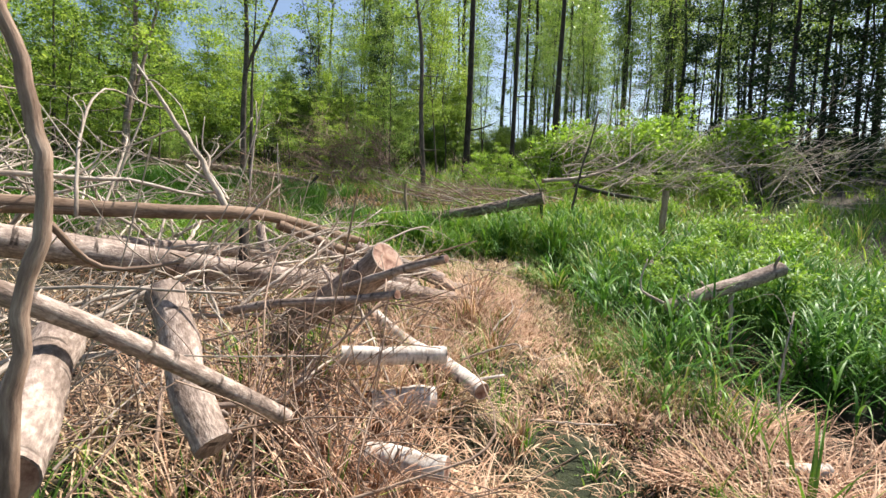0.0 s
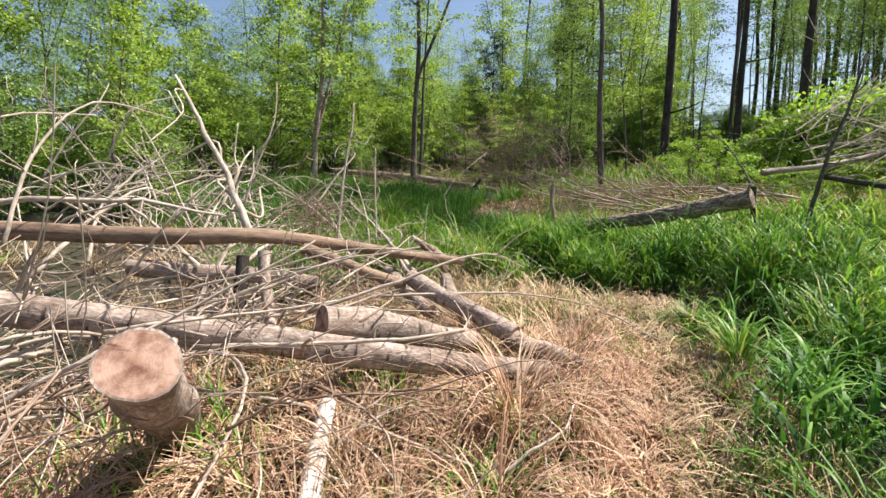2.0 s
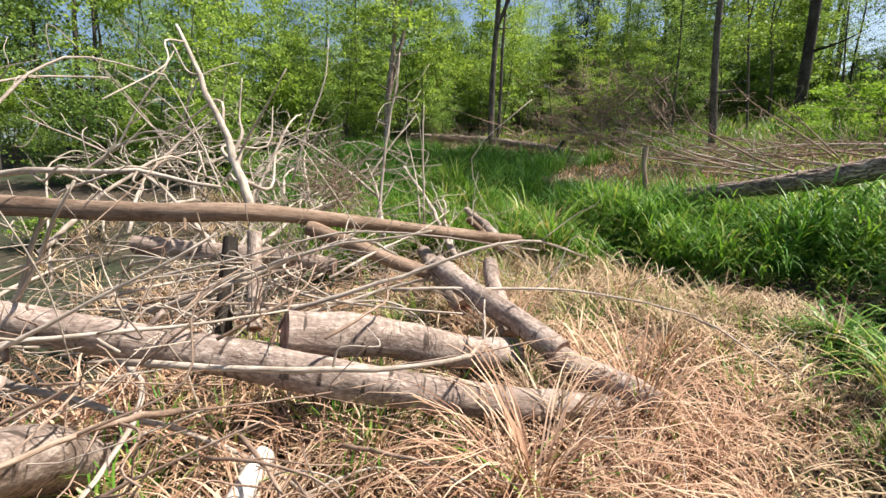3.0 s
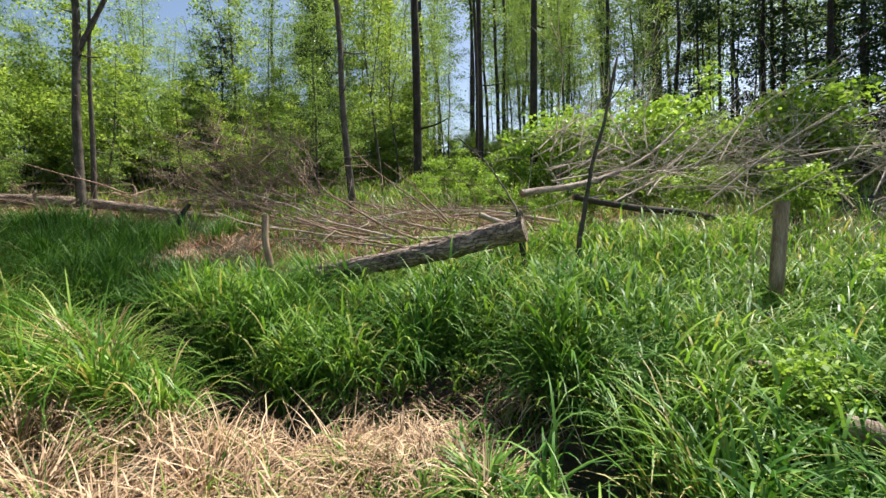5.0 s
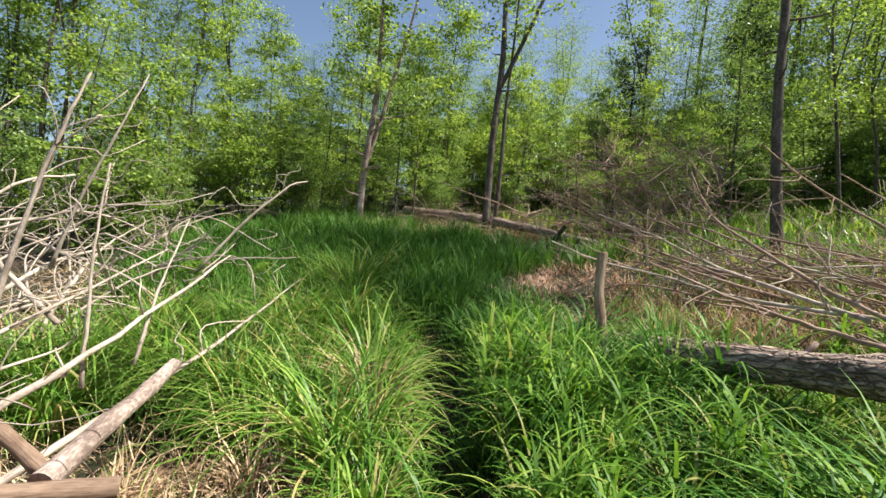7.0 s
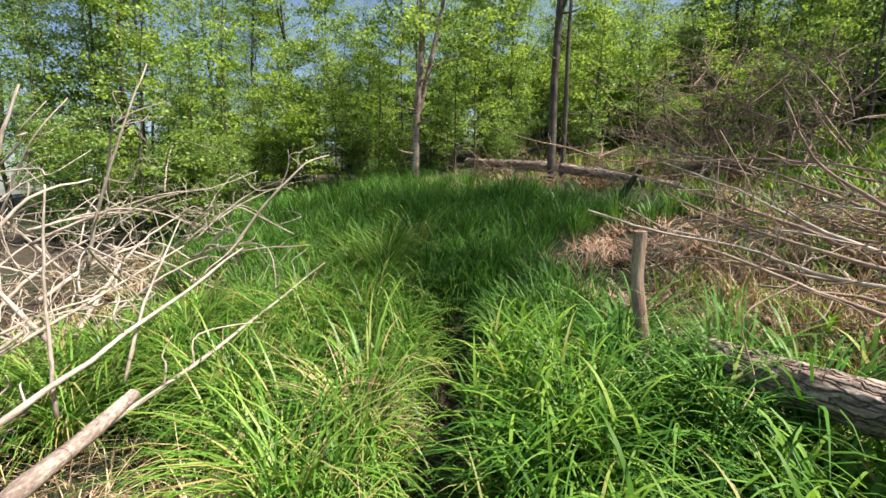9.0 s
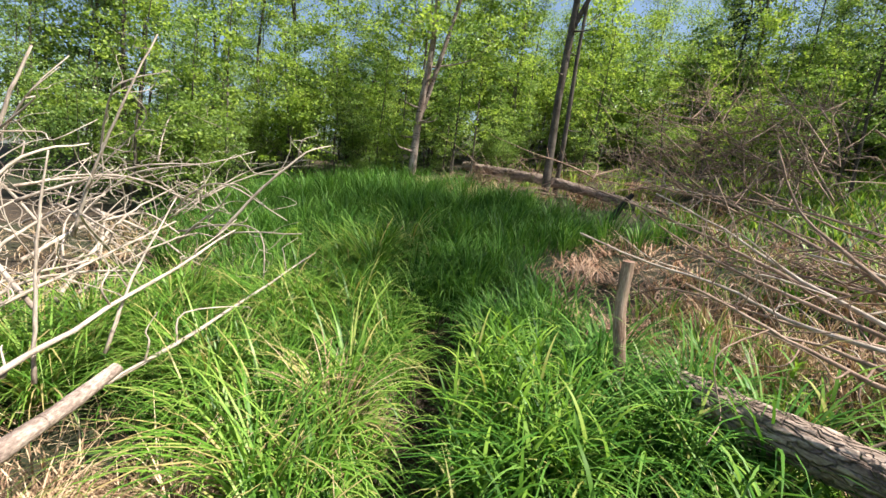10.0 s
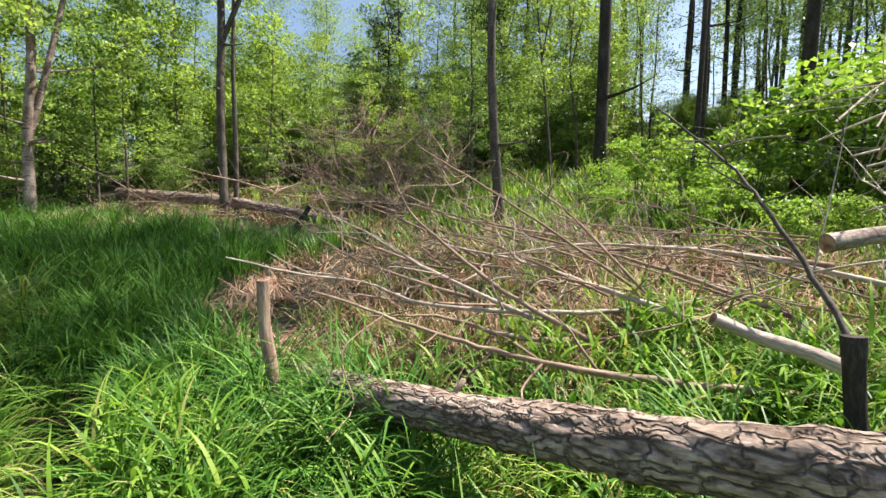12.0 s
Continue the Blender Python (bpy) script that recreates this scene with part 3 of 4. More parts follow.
for x, y, s in ((11.5, 15.0, 0.8), (13.6, 16.2, 1.0), (15.8, 14.6, 0.95), (12.8, 19.0, 1.0), (16.8, 18.4, 1.1), (10.2, 18.6, 0.7), (19.0, 15.6, 1.1), (14.8, 11.4, 0.8), (18.2, 11.8, 1.0), (15.5, 22.0, 1.1), (19.5, 20.5, 1.2), (22.0, 17.0, 1.2), (-2.6, 19.0, 0.62), (-5.6, 18.6, 0.5), (11.8, 24.0, 0.9)):
    plant(spruce, 0, x, y, turn=rng.uniform(0, 360), size=s)
for i in range(7):
    x, y = rng.uniform(4, 12), rng.uniform(18, 24)
    plant(airy, i, x, y, turn=rng.uniform(0, 360), size=rng.uniform(0.85, 1.2), tip=(rng.uniform(-2, 2), rng.uniform(-3, 3)))
# bright shrubs beside the fallen crown
for i, (x, y, s) in enumerate(((4.7, 13.6, 1.05), (5.6, 13.0, 1.05), (0.9, 13.4, 0.45), (1.9, 13.1, 0.55), (2.8, 13.3, 0.8), (1.4, 14.3, 0.6), (3.7, 13.2, 1.15), (6.6, 13.6, 1.2), (7.6, 12.8, 1.1), (8.6, 12.0, 1.2), (4.2, 14.6, 1.25), (5.4, 14.8, 1.1), (7.3, 15.0, 1.4), (9.4, 13.2, 1.2), (3.2, 11.6, 0.33), (1.8, 11.7, 0.33), (2.6, 11.2, 0.36), (3.6, 10.9, 0.39), (2.2, 12.3, 0.49), (5.0, 10.6, 0.45), (1.0, 12.4, 0.33), (6.0, 9.6, 0.52), (4.4, 8.6, 0.33), (4.9, 11.9, 0.39), (6.4, 11.6, 0.49), (-4.6, 7.2, 0.21), (-5.2, 6.6, 0.23), (-4.9, 2.2, 0.30), (-5.6, 3.2, 0.35), (-4.7, 1.0, 0.30), (-6.2, 1.8, 0.40), (-5.9, 0.4, 0.40), (2.4, 4.3, 0.34), (2.9, 4.8, 0.36), (3.3, 4.1, 0.36), (3.0, 3.7, 0.30), (3.7, 4.7, 0.40), (2.6, 5.5, 0.33), (3.5, 5.7, 0.36), (4.2, 5.2, 0.42), (3.9, 3.4, 0.36), (4.3, 6.4, 0.42))):
    plant(bright, i % 2, x, y, turn=rng.uniform(0, 360), size=s * 0.95)
for i in range(36):
    x, y = rng.uniform(2, 30), rng.uniform(23, 38)
    plant(shrub, i, x, y, turn=rng.uniform(0, 360), size=rng.uniform(0.5, 0.85))
for i in range(34):
    x, y = rng.uniform(4, 36), rng.uniform(24, 50)
    plant(tall, 2 if i % 3 else 0, x, y, turn=rng.uniform(0, 360), size=rng.uniform(0.8, 1.15), tip=(rng.uniform(-1.5, 1.5), rng.uniform(-1.5, 1.5)))
for x, y in ((1.5, 31), (2.8, 34), (3.9, 30), (4.6, 36), (6.2, 33), (7.4, 36), (0.4, 34), (8.8, 31)):
    plant(shrub, 2, x, y, turn=rng.uniform(0, 360), size=rng.uniform(0.8, 1.0))
# woods behind the walker
for i in range(14):
    a = radians(200 + 150 * i / 14)
    plant(shrub, i, 12 * math.cos(a), 2 + 12 * math.sin(a), turn=rng.uniform(0, 360), size=1.2)

# trees that stand out at the clearing's edge
stand(tree("forked_tree", "tall grey-stemmed tree forking above head height", 51, 9.5, 0.085, 0.5, 1.1, 2200, 0.075, LEAF, BARK_TREE, 10, fork=0.33, open_by=2.2, sway=0.02, dead=3, lumped=False), -5.4, 12.1, turn=41, first=True)
stand(tree("young_tree", "thin companion stem with few leaves", 52, 6.5, 0.05, 0.5, 0.8, 900, 0.075, LEAF, BARK_TREE, 8, sway=0.03, dead=3, lumped=False), -5.3, 12.25, turn=80, first=True, tip=(0, 1))
stand(tree("young_tree", "thin dark tree leaning slightly over the brush", 53, 10.0, 0.075, 0.45, 1.4, 2600, 0.08, LEAF, BARK_TREE, 12, sway=0.03, dead=4, lumped=False), -0.5, 12.5, turn=140, first=True, tip=(0, -4))
# crowns above the view, placed so that their shade falls across the meadow
for seed, x, y, h, r, crown in ((81, 0.75, 14.5, 14.5, 0.115, 1500), (82, 2.6, 17.0, 15.0, 0.095, 1500), (83, 3.45, 14.0, 14.0, 0.095, 1300), (84, 2.0, 13.2, 12.0, 0.04, 1200)):
    stand(tree("forest_tree", "tall straight dark-barked tree at the clearing's edge, crown placed to shade the meadow", seed, h, r, 0.72, 1.8, crown, 0.11, LEAF_DULL, BARK_DARK, 18, sway=0.012, rise=0.4, reach=0.4, tight=0.26, dead=3), x, y, turn=seed * 40, first=True, tip=(3, 0))
stand(tree("forked_tree", "pale-stemmed tree forking near the ground", 54, 6.5, 0.085, 0.35, 1.2, 2600, 0.085, LEAF, BARK_PALE, 12, fork=0.2, sway=0.04, dead=7, lumped=False), -7.2, 10.15, turn=60, first=True, tip=(0, 2))
stand(tree("young_tree", "bare-stemmed young tree with a thin crown", 55, 8.0, 0.06, 0.45, 0.9, 900, 0.08, LEAF, BARK_TREE, 9, sway=0.03, dead=4), -11.5, 5.2, turn=10, first=True)
stand(tree("young_tree", "bare-stemmed young tree with a thin crown", 56, 7.5, 0.05, 0.5, 0.8, 800, 0.08, LEAF, BARK_TREE, 9, sway=0.03, dead=4), -12.2, 4.6, turn=90, first=True)

# ---- the wood pile ----
log("pole", "long slightly bent brown pole lying across the wood pile", (-3.25, 2.12, 1.40), (-0.92, 5.39, 0.84), 0.056, 0.038, BARK_POLE, 1, mid=((-1.95, 2.95, 1.30), (-1.37, 3.50, 1.25), (-1.05, 4.75, 0.97)), uneven=0.08, stubs=3)
log("log", "thick sawn log end tilted up out of the straw", (-0.165, 1.93, 1.16), (-0.82, 2.38, 0.62), 0.082, 0.09, BARK_PALE, 2, stubs=1)
log("log", "long pale log lying through the pile, half under straw", (-2.5, 1.12, 1.49), (0.37, 3.96, 0.45), 0.078, 0.056, BARK_PALE, 3, mid=((-1.73, 1.86, 1.20), (-0.98, 2.58, 0.94), (-0.09, 3.29, 0.68)), stubs=6)
log("log", "short pale log with a sawn face", (-0.59, 2.99, 0.91), (-0.15, 3.93, 0.58), 0.083, 0.07, BARK_PALE, 4)
log("log", "brown rough-barked log along the pile's edge", (-0.72, 4.06, 0.93), (0.10, 3.90, 0.66), 0.062, 0.06, BARK_PALE, 5, ridges=0.05)
log("log", "short brown log at the foot of the pile", (0.05, 3.90, 0.645), (0.48, 3.99, 0.49), 0.06, 0.06, BARK_PALE, 6, ridges=0.05)
log("log", "thin pole sloping down the back of the pile", (-1.30, 3.62, 1.17), (-0.74, 4.02, 0.88), 0.042, 0.04, BARK_POLE, 7)
log("log", "short bent piece of limb propped upright", (-1.33, 3.32, 1.18), (-1.10, 3.14, 0.76), 0.034, 0.036, BARK_PALE, 8, mid=((-1.27, 3.26, 1.0),))
log("stub", "black rotten stub standing beside the propped limb", (-1.42, 3.24, 1.16), (-1.34, 3.10, 0.70), 0.034, 0.04, BARK_DARK, 65, ridges=0.14, cuts=(False, False), category="stump")
log("log", "white birch log lying in dry grass", (-0.34, 2.73, 0.66), (0.28, 1.83, 0.57), 0.036, 0.04, BARK_BIRCH, 9, stubs=2)
log("log", "white birch log lying across the path", (-0.33, 1.70, 0.78), (0.11, 1.80, 0.755), 0.038, 0.036, BARK_BIRCH, 10)
log("log", "short stub of birch log in the straw", (-0.16, 1.36, 0.55), (0.12, 1.27, 0.56), 0.042, 0.04, BARK_BIRCH, 11)
log("log", "grey birch log with peeling bark in the straw", (-0.21, 1.68, 0.58), (0.06, 1.78, 0.55), 0.055, 0.058, BARK_BIRCH, 64, stubs=1)
log("log", "short pale birch log at the edge of the grass", (1.68, 1.82, 0.23), (1.89, 1.81, 0.23), 0.035, 0.033, BARK_BIRCH, 66)
log("limb", "thick pale limb sloping down over the logs", (-1.05, 0.40, 1.52), (-0.37, 1.16, 0.79), 0.018, 0.025, BARK_PALE, 12, mid=((-0.66, 0.72, 1.24),), category="branch")
log("log", "stout pale log at the pile's near end", (-0.77, 0.87, 1.13), (-0.53, 0.48, 1.05), 0.05, 0.05, BARK_PALE, 13, stubs=1)
log("log", "stout pale log under the sloping limb", (-0.88, 1.42, 1.10), (-0.53, 1.05, 0.76), 0.058, 0.05, BARK_PALE, 14, stubs=2, cuts=(True, False))
log("log", "thin brown pole sticking out of the pile", (-0.31, 1.70, 1.07), (0.103, 1.37, 1.25), 0.017, 0.014, BARK_PALE, 15)
log("log", "brown pole with a broken end", (-0.90, 1.90, 0.90), (-0.07, 1.47, 1.10), 0.021, 0.017, BARK_PALE, 16)
log("log", "pale split log lying behind the pole", (-2.4, 3.1, 1.05), (-1.45, 3.9, 0.86), 0.06, 0.05, BARK_PALE, 18, stubs=2)
log("log", "short sawn pole resting on the pole's end", (-1.22, 5.08, 1.04), (-1.02, 5.30, 0.74), 0.024, 0.028, BARK_POLE, 19)
log("log", "peeled white stick in the dry grass", (-1.02, 5.20, 0.88), (-1.66, 5.70, 1.02), 0.04, 0.03, BARK_PALE, 20)
log("log", "pale log end pointing at the path", (-1.25, 4.55, 0.86), (-0.62, 4.16, 0.66), 0.05, 0.055, BARK_PALE, 61)
log("log", "pale log with a sawn face in the straw", (-0.72, 4.62, 0.82), (-0.22, 4.02, 0.62), 0.05, 0.056, BARK_PALE, 62)
# ---- logs and stakes of the clearing ----
log("fallen_log", "big fallen log with deeply furrowed brown bark", (-0.80, 8.36, 0.90), (1.74, 7.35, 1.41), 0.08, 0.10, BARK_ROUGH, 21, ridges=0.16, sides=44, cuts=(True, False), mid=((0.0, 8.02, 1.03), (0.9, 7.68, 1.20)), stubs=2)
log("stump", "dark broken stump holding up the log", (1.89, 7.80, 0.70), (1.83, 7.98, 1.53), 0.018, 0.032, BARK_DARK, 22, ridges=0.12, cuts=(False, False), category="stump")
log("stake", "weathered upright stake standing in the grass", (-0.57, 7.96, 0.72), (-0.61, 7.99, 1.60), 0.034, 0.029, BRANCH_RED, 23, ridges=0.1, cuts=(False, True), category="stake")
log("snag", "short black broken stub leaning over", (-3.62, 11.55, 1.25), (-3.27, 11.76, 1.82), 0.07, 0.03, BARK_DARK, 24, ridges=0.15, cuts=(False, False), category="stump")
log("fallen_tree", "grey fallen tree trunk along the thicket's edge", (-8.0, 12.0, 2.15), (-2.75, 12.3, 1.47), 0.105, 0.075, BARK_ROUGH, 25, mid=((-5.3, 12.25, 1.9),), ridges=0.1, stubs=6, cuts=(False, False), category="fallen tree")
log("log", "short birch log caught in the tall grass", (1.76, 3.10, 0.66), (2.75, 3.35, 0.93), 0.046, 0.056, BARK_PALE, 26, ridges=0.05, cuts=(False, True), stubs=3)
log("fallen_limb", "bleached limb rising out of the brush", (2.04, 8.84, 1.72), (5.0, 10.6, 2.75), 0.042, 0.014, BARK_PALE, 27, mid=((3.0, 9.3, 1.84), (4.0, 9.9, 2.15)), stubs=1, category="branch")
log("fallen_log", "dark fallen stem in front of the brush", (2.75, 9.15, 1.66), (5.2, 9.7, 1.22), 0.038, 0.05, BARK_DARK, 28, stubs=2)
log("post", "thick dark standing stub in the grass", (3.50, 6.83, 0.40), (3.52, 6.84, 1.56), 0.05, 0.046, BRANCH_RED, 29, ridges=0.1, cuts=(False, True), category="stump")
log("log", "dark weathered log beside the path", (2.62, 5.92, 0.72), (3.5, 5.35, 0.52), 0.036, 0.05, BARK_ROUGH, 30, stubs=1)
log("log", "pale sawn log under the dark one", (2.70, 5.45, 0.60), (3.4, 5.0, 0.46), 0.06, 0.06, BARK_PALE, 34)

# ---- dead branches ----
branch("dead_sapling", "thin dead sapling leaning over the grass", ((2.30, 7.80, 0.6), (2.38, 7.83, 1.3), (2.54, 7.82, 2.1), (2.73, 7.82, 2.9)), 0.032, BARK_TREE, 1, twigs=4)
branch("dead_sapling", "thin dead sapling leaning from the stump", ((1.84, 7.95, 1.36), (1.83, 8.01, 1.51), (1.78, 8.18, 1.68), (1.66, 8.39, 1.94), (1.57, 8.59, 2.11), (1.29, 8.85, 2.42)), 0.014, BARK_TREE, 2, twigs=4, twig_len=0.35)
branch("standing_stem", "bare grey stem standing close to the path", ((-0.50, 0.46, 1.0), (-0.47, 0.48, 1.30), (-0.44, 0.50, 1.45), (-0.45, 0.50, 1.60), (-0.475, 0.48, 1.75), (-0.5, 0.46, 2.0)), 0.0115, BRANCH_RED, 3, twigs=2, twig_len=0.2, thin=0.7)
branch("dead_branch", "thin pale forked twig standing in the grass", ((1.90, 2.05, 0.10), (2.0, 2.29, 0.37), (2.2, 2.5, 0.80)), 0.011, BRANCH_GREY, 4, twigs=4, twig_len=0.35)
branch("dead_branch", "pale bent twig on the birch log", ((1.78, 3.12, 0.66), (1.64, 3.30, 0.76), (1.70, 3.36, 0.98)), 0.014, BRANCH_GREY, 5, twigs=1)
branch("dead_branch", "crooked prop under the log in the grass", ((2.32, 3.26, 0.82), (2.30, 3.2, 0.45), (2.36, 3.18, 0.0)), 0.02, BRANCH_GREY, 15, twigs=1)
branch("dead_branch", "bleached forked branch rising from the pile", ((-1.62, 3.48, 1.20), (-1.9, 3.5, 1.75), (-2.32, 3.5, 2.40)), 0.03, BRANCH_GREY, 6, twigs=8, twig_len=0.6)
branch("dead_branch", "bleached arching branch over the pile", ((-1.9, 2.3, 1.3), (-2.0, 2.5, 1.75), (-2.1, 2.85, 2.08), (-2.1, 3.3, 2.05)), 0.011, BRANCH_GREY, 7, twigs=4)
branch("dead_branch", "bleached arching branch over the pile", ((-2.6, 2.0, 1.25), (-2.7, 2.2, 1.7), (-2.9, 2.7, 2.05), (-3.0, 3.3, 2.15)), 0.014, BRANCH_GREY, 16, twigs=5)
branch("dead_branch", "thick bleached branch lying on the heap", ((-3.4, 1.9, 1.35), (-2.9, 2.5, 1.5), (-2.3, 3.0, 1.52), (-1.8, 3.4, 1.4)), 0.03, BRANCH_GREY, 17, twigs=6)
branch("dead_branch", "upright bleached twig at the pile's end", ((-1.92, 5.35, 0.9), (-1.95, 5.4, 1.5), (-1.98, 5.48, 2.02)), 0.012, BRANCH_GREY, 8, twigs=2)
for seed, r, pts in (
    (9, 0.022, ((-1.0, 4.6, 0.85), (-2.0, 5.5, 1.12), (-3.15, 6.41, 1.45))),
    (10, 0.018, ((-1.3, 5.0, 0.75), (-2.3, 6.1, 0.95), (-3.28, 7.11, 1.20))),
    (31, 0.016, ((-1.6, 4.5, 0.95), (-2.5, 5.3, 1.25), (-3.4, 6.0, 1.5))),
    (32, 0.012, ((-2.2, 5.6, 0.9), (-2.35, 5.75, 1.3), (-2.7, 6.0, 1.75))),
):
    branch("dead_branch", "long bleached branch reaching over the grass", pts, r, BRANCH_GREY, seed, twigs=5, twig_len=0.45)
LONG = "long grey branch of the fallen crown lying over the litter"
for seed, r, pts in (
    (41, 0.017, ((1.95, 8.52, 1.08), (1.15, 8.39, 1.13), (0.71, 8.30, 1.20), (0.34, 8.24, 1.29), (0.0, 8.16, 1.41), (-0.31, 8.01, 1.55))),
    (42, 0.014, ((1.15, 9.2, 1.22), (0.59, 8.90, 1.26), (-0.05, 8.75, 1.31), (-0.54, 8.88, 1.39), (-1.0, 8.64, 1.50), (-1.24, 8.33, 1.65))),
    (43, 0.015, ((0.98, 8.73, 1.17), (0.45, 8.86, 1.40), (0.02, 9.02, 1.66), (-0.33, 9.17, 1.9), (-0.5, 9.2, 2.25))),
    (44, 0.010, ((1.3, 9.3, 1.3), (0.82, 9.22, 1.84), (0.45, 9.03, 2.15))),
    (45, 0.018, ((1.55, 9.0, 1.24), (0.92, 9.40, 1.35), (0.36, 9.65, 1.46), (-0.43, 9.69, 1.58))),
    (46, 0.011, ((0.25, 8.96, 1.30), (-0.43, 9.02, 1.45), (-1.06, 9.22, 1.6), (-1.88, 9.65, 1.86))),
    (47, 0.016, ((0.85, 8.9, 1.10), (0.51, 8.71, 1.16), (0.06, 8.73, 1.24), (-0.27, 8.46, 1.29))),
    (48, 0.013, ((0.65, 8.8, 1.25), (-0.24, 9.18, 1.47), (-0.8, 9.34, 1.7), (-1.49, 9.53, 1.92))),
    (49, 0.022, ((2.6, 10.3, 1.36), (1.56, 10.43, 1.46), (0.88, 10.55, 1.39), (0.1, 10.3, 1.4))),
    (50, 0.014, ((2.1, 9.4, 1.2), (1.3, 9.7, 1.45), (0.5, 9.9, 1.6), (-0.3, 10.2, 1.75))),
    (51, 0.016, ((2.9, 9.7, 1.3), (1.9, 9.9, 1.5), (0.9, 9.9, 1.55), (0.2, 9.6, 1.5))),
):
    branch("dead_branch", LONG, pts, r * 1.2, BRANCH_RED if seed % 3 else BRANCH_GREY, seed, twigs=7, twig_len=0.5, group="long branches of the fallen crown", thin=0.3)
log("log", "short grey sawn branch end in the grass", (1.46, 8.11, 1.52), (1.91, 8.18, 1.34), 0.024, 0.03, BRANCH_GREY, 63)


def brush(label, group, n, xs, ys, lift, yaw, spread, tilt, length, r, material, seed, twigs=3, arch=0.15, lump=""):
    """A loose heap of dead branches: each one a thing, most pointing one way; lump: a far heap, joined."""
    q = np.random.default_rng(seed)
    far = []
    for i in range(n):
        x, y = q.uniform(*xs), q.uniform(*ys)
        a, e, l = radians(q.normal(yaw, spread)), radians(q.normal(*tilt)), q.uniform(*length)
        d = np.array((math.cos(a) * math.cos(e), math.sin(a) * math.cos(e), math.sin(e)))
        s = np.array((x, y, gz(x, y) + q.uniform(*lift)))
        side = np.cross(d, (0, 0, 1)) * q.normal(0, 0.17) * l
        p = [s, s + d * l * 0.33 + side * 0.7 + (0, 0, arch * l * 0.3), s + d * l * 0.68 + side + (0, 0, arch * l * 0.35), s + d * l + q.normal(0, 0.10 * l, 3)]
        for k in range(4):
            p[k][2] = max(p[k][2], gz(p[k][0], p[k][1]) + 0.02)
        if lump:
            w = r * q.uniform(0.6, 1.4)
            line = bent(p, 4)
            far.append((line, np.linspace(w, w * 0.3, len(line))))
            for _ in range(twigs):
                at = line[q.integers(2, len(line) - 1)]
                e = d * q.uniform(0.5, 1.0) + q.normal(0, 0.7, 3) + (0, 0, 0.2)
                t = q.uniform(0.15, 0.5) * l ** 0.5
                tw = bent([at, at + e * t * 0.5 + q.normal(0, 0.08 * t, 3), at + e * t], 3)
                far.append((tw, np.linspace(w * 0.5, 0.002, len(tw))))
            continue
        branch("dead_branch", label, p, r * q.uniform(0.6, 1.4), material, seed * 1000 + i, twigs, 0.35 * l ** 0.5, 6, group)
    if lump:
        stuff(lump, joined(lump, far, 5), material, label, "brushwood")


brush("bleached dead branch lying in the wood pile", "branches of the wood pile", 42, (-2.4, -0.5), (1.2, 3.8), (0.2, 0.6), 40, 34, (2, 9), (0.6, 1.7), 0.011, BRANCH_GREY, 3, 3, 0.06)
brush("thin twisted stick between the logs", "sticks between the logs", 46, (-1.5, 0.0), (0.6, 3.2), (0.1, 0.5), 60, 60, (5, 16), (0.4, 1.0), 0.006, BRANCH_RED, 14, 3, 0.1)
brush("bleached curved branch rising from the brush heap", "branches of the pale brush heap", 32, (-4.2, -1.9), (1.8, 5.3), (0.2, 0.8), 115, 42, (22, 18), (0.8, 1.8), 0.015, BRANCH_GREY, 4, 4, 0.3)
brush("bleached curved branch of the far brush heap", "branches of the far pale heap", 50, (-7.0, -3.7), (3.6, 6.6), (0.15, 1.0), 40, 70, (16, 20), (0.9, 2.0), 0.014, BRANCH_GREY, 5, 5, 0.3)
brush("reddish-grey branch of the fallen crown", "branches of the fallen crown", 36, (-0.4, 2.6), (9.1, 10.9), (0.05, 0.36), 166, 26, (6, 9), (0.9, 2.4), 0.012, BRANCH_RED, 6, 6, 0.05)
brush("dry stick in the straw", "sticks in the straw", 22, (-1.0, 0.5), (1.3, 5.0), (0.03, 0.2), 40, 70, (4, 9), (0.3, 0.7), 0.006, BRANCH_GREY, 10, 2)
brush("tangle of short reddish-grey twigs in the fallen crown", "", 48, (-1.0, 2.4), (9.0, 10.8), (0.03, 0.3), 150, 60, (6, 12), (0.4, 1.1), 0.007, BRANCH_RED, 16, 5, 0.1, "fine_brushwood")
brush("bundle of reddish dead spruce twigs between the logs", "", 46, (-0.75, 0.0), (0.95, 1.75), (0.1, 0.42), 60, 90, (10, 40), (0.2, 0.5), 0.0035, BRANCH_RED, 17, 6, 0.1, "dead_twigs")
brush("tangle of dry twigs in the wood pile", "", 90, (-3.4, -0.9), (1.2, 5.0), (0.15, 0.6), 30, 70, (12, 22), (0.3, 0.9), 0.005, BRANCH_GREY, 18, 6, 0.15, "dead_twigs")
brush("brown heap of dead branches under the fallen trunk", "", 34, (-7.6, -5.2), (11.0, 12.0), (0.0, 0.2), 10, 50, (6, 8), (0.5, 1.2), 0.012, BRANCH_RED, 19, 6, 0.1, "dead_brushwood")
brush("clump of dry reddish grass caught on the pole", "", 60, (-1.78, -1.50), (3.96, 4.20), (0.79, 1.04), 60, 120, (20, 40), (0.12, 0.3), 0.0025, BRANCH_RED, 20, 4, 0.2, "dead_twigs")
brush("reddish dead crown leaning on the thicket", "", 95, (-3.5, -1.3), (12.8, 14.2), (0.1, 1.4), 140, 34, (20, 16), (0.9, 2.2), 0.010, BRANCH_RED, 7, 8, 0.15, "dead_brushwood")
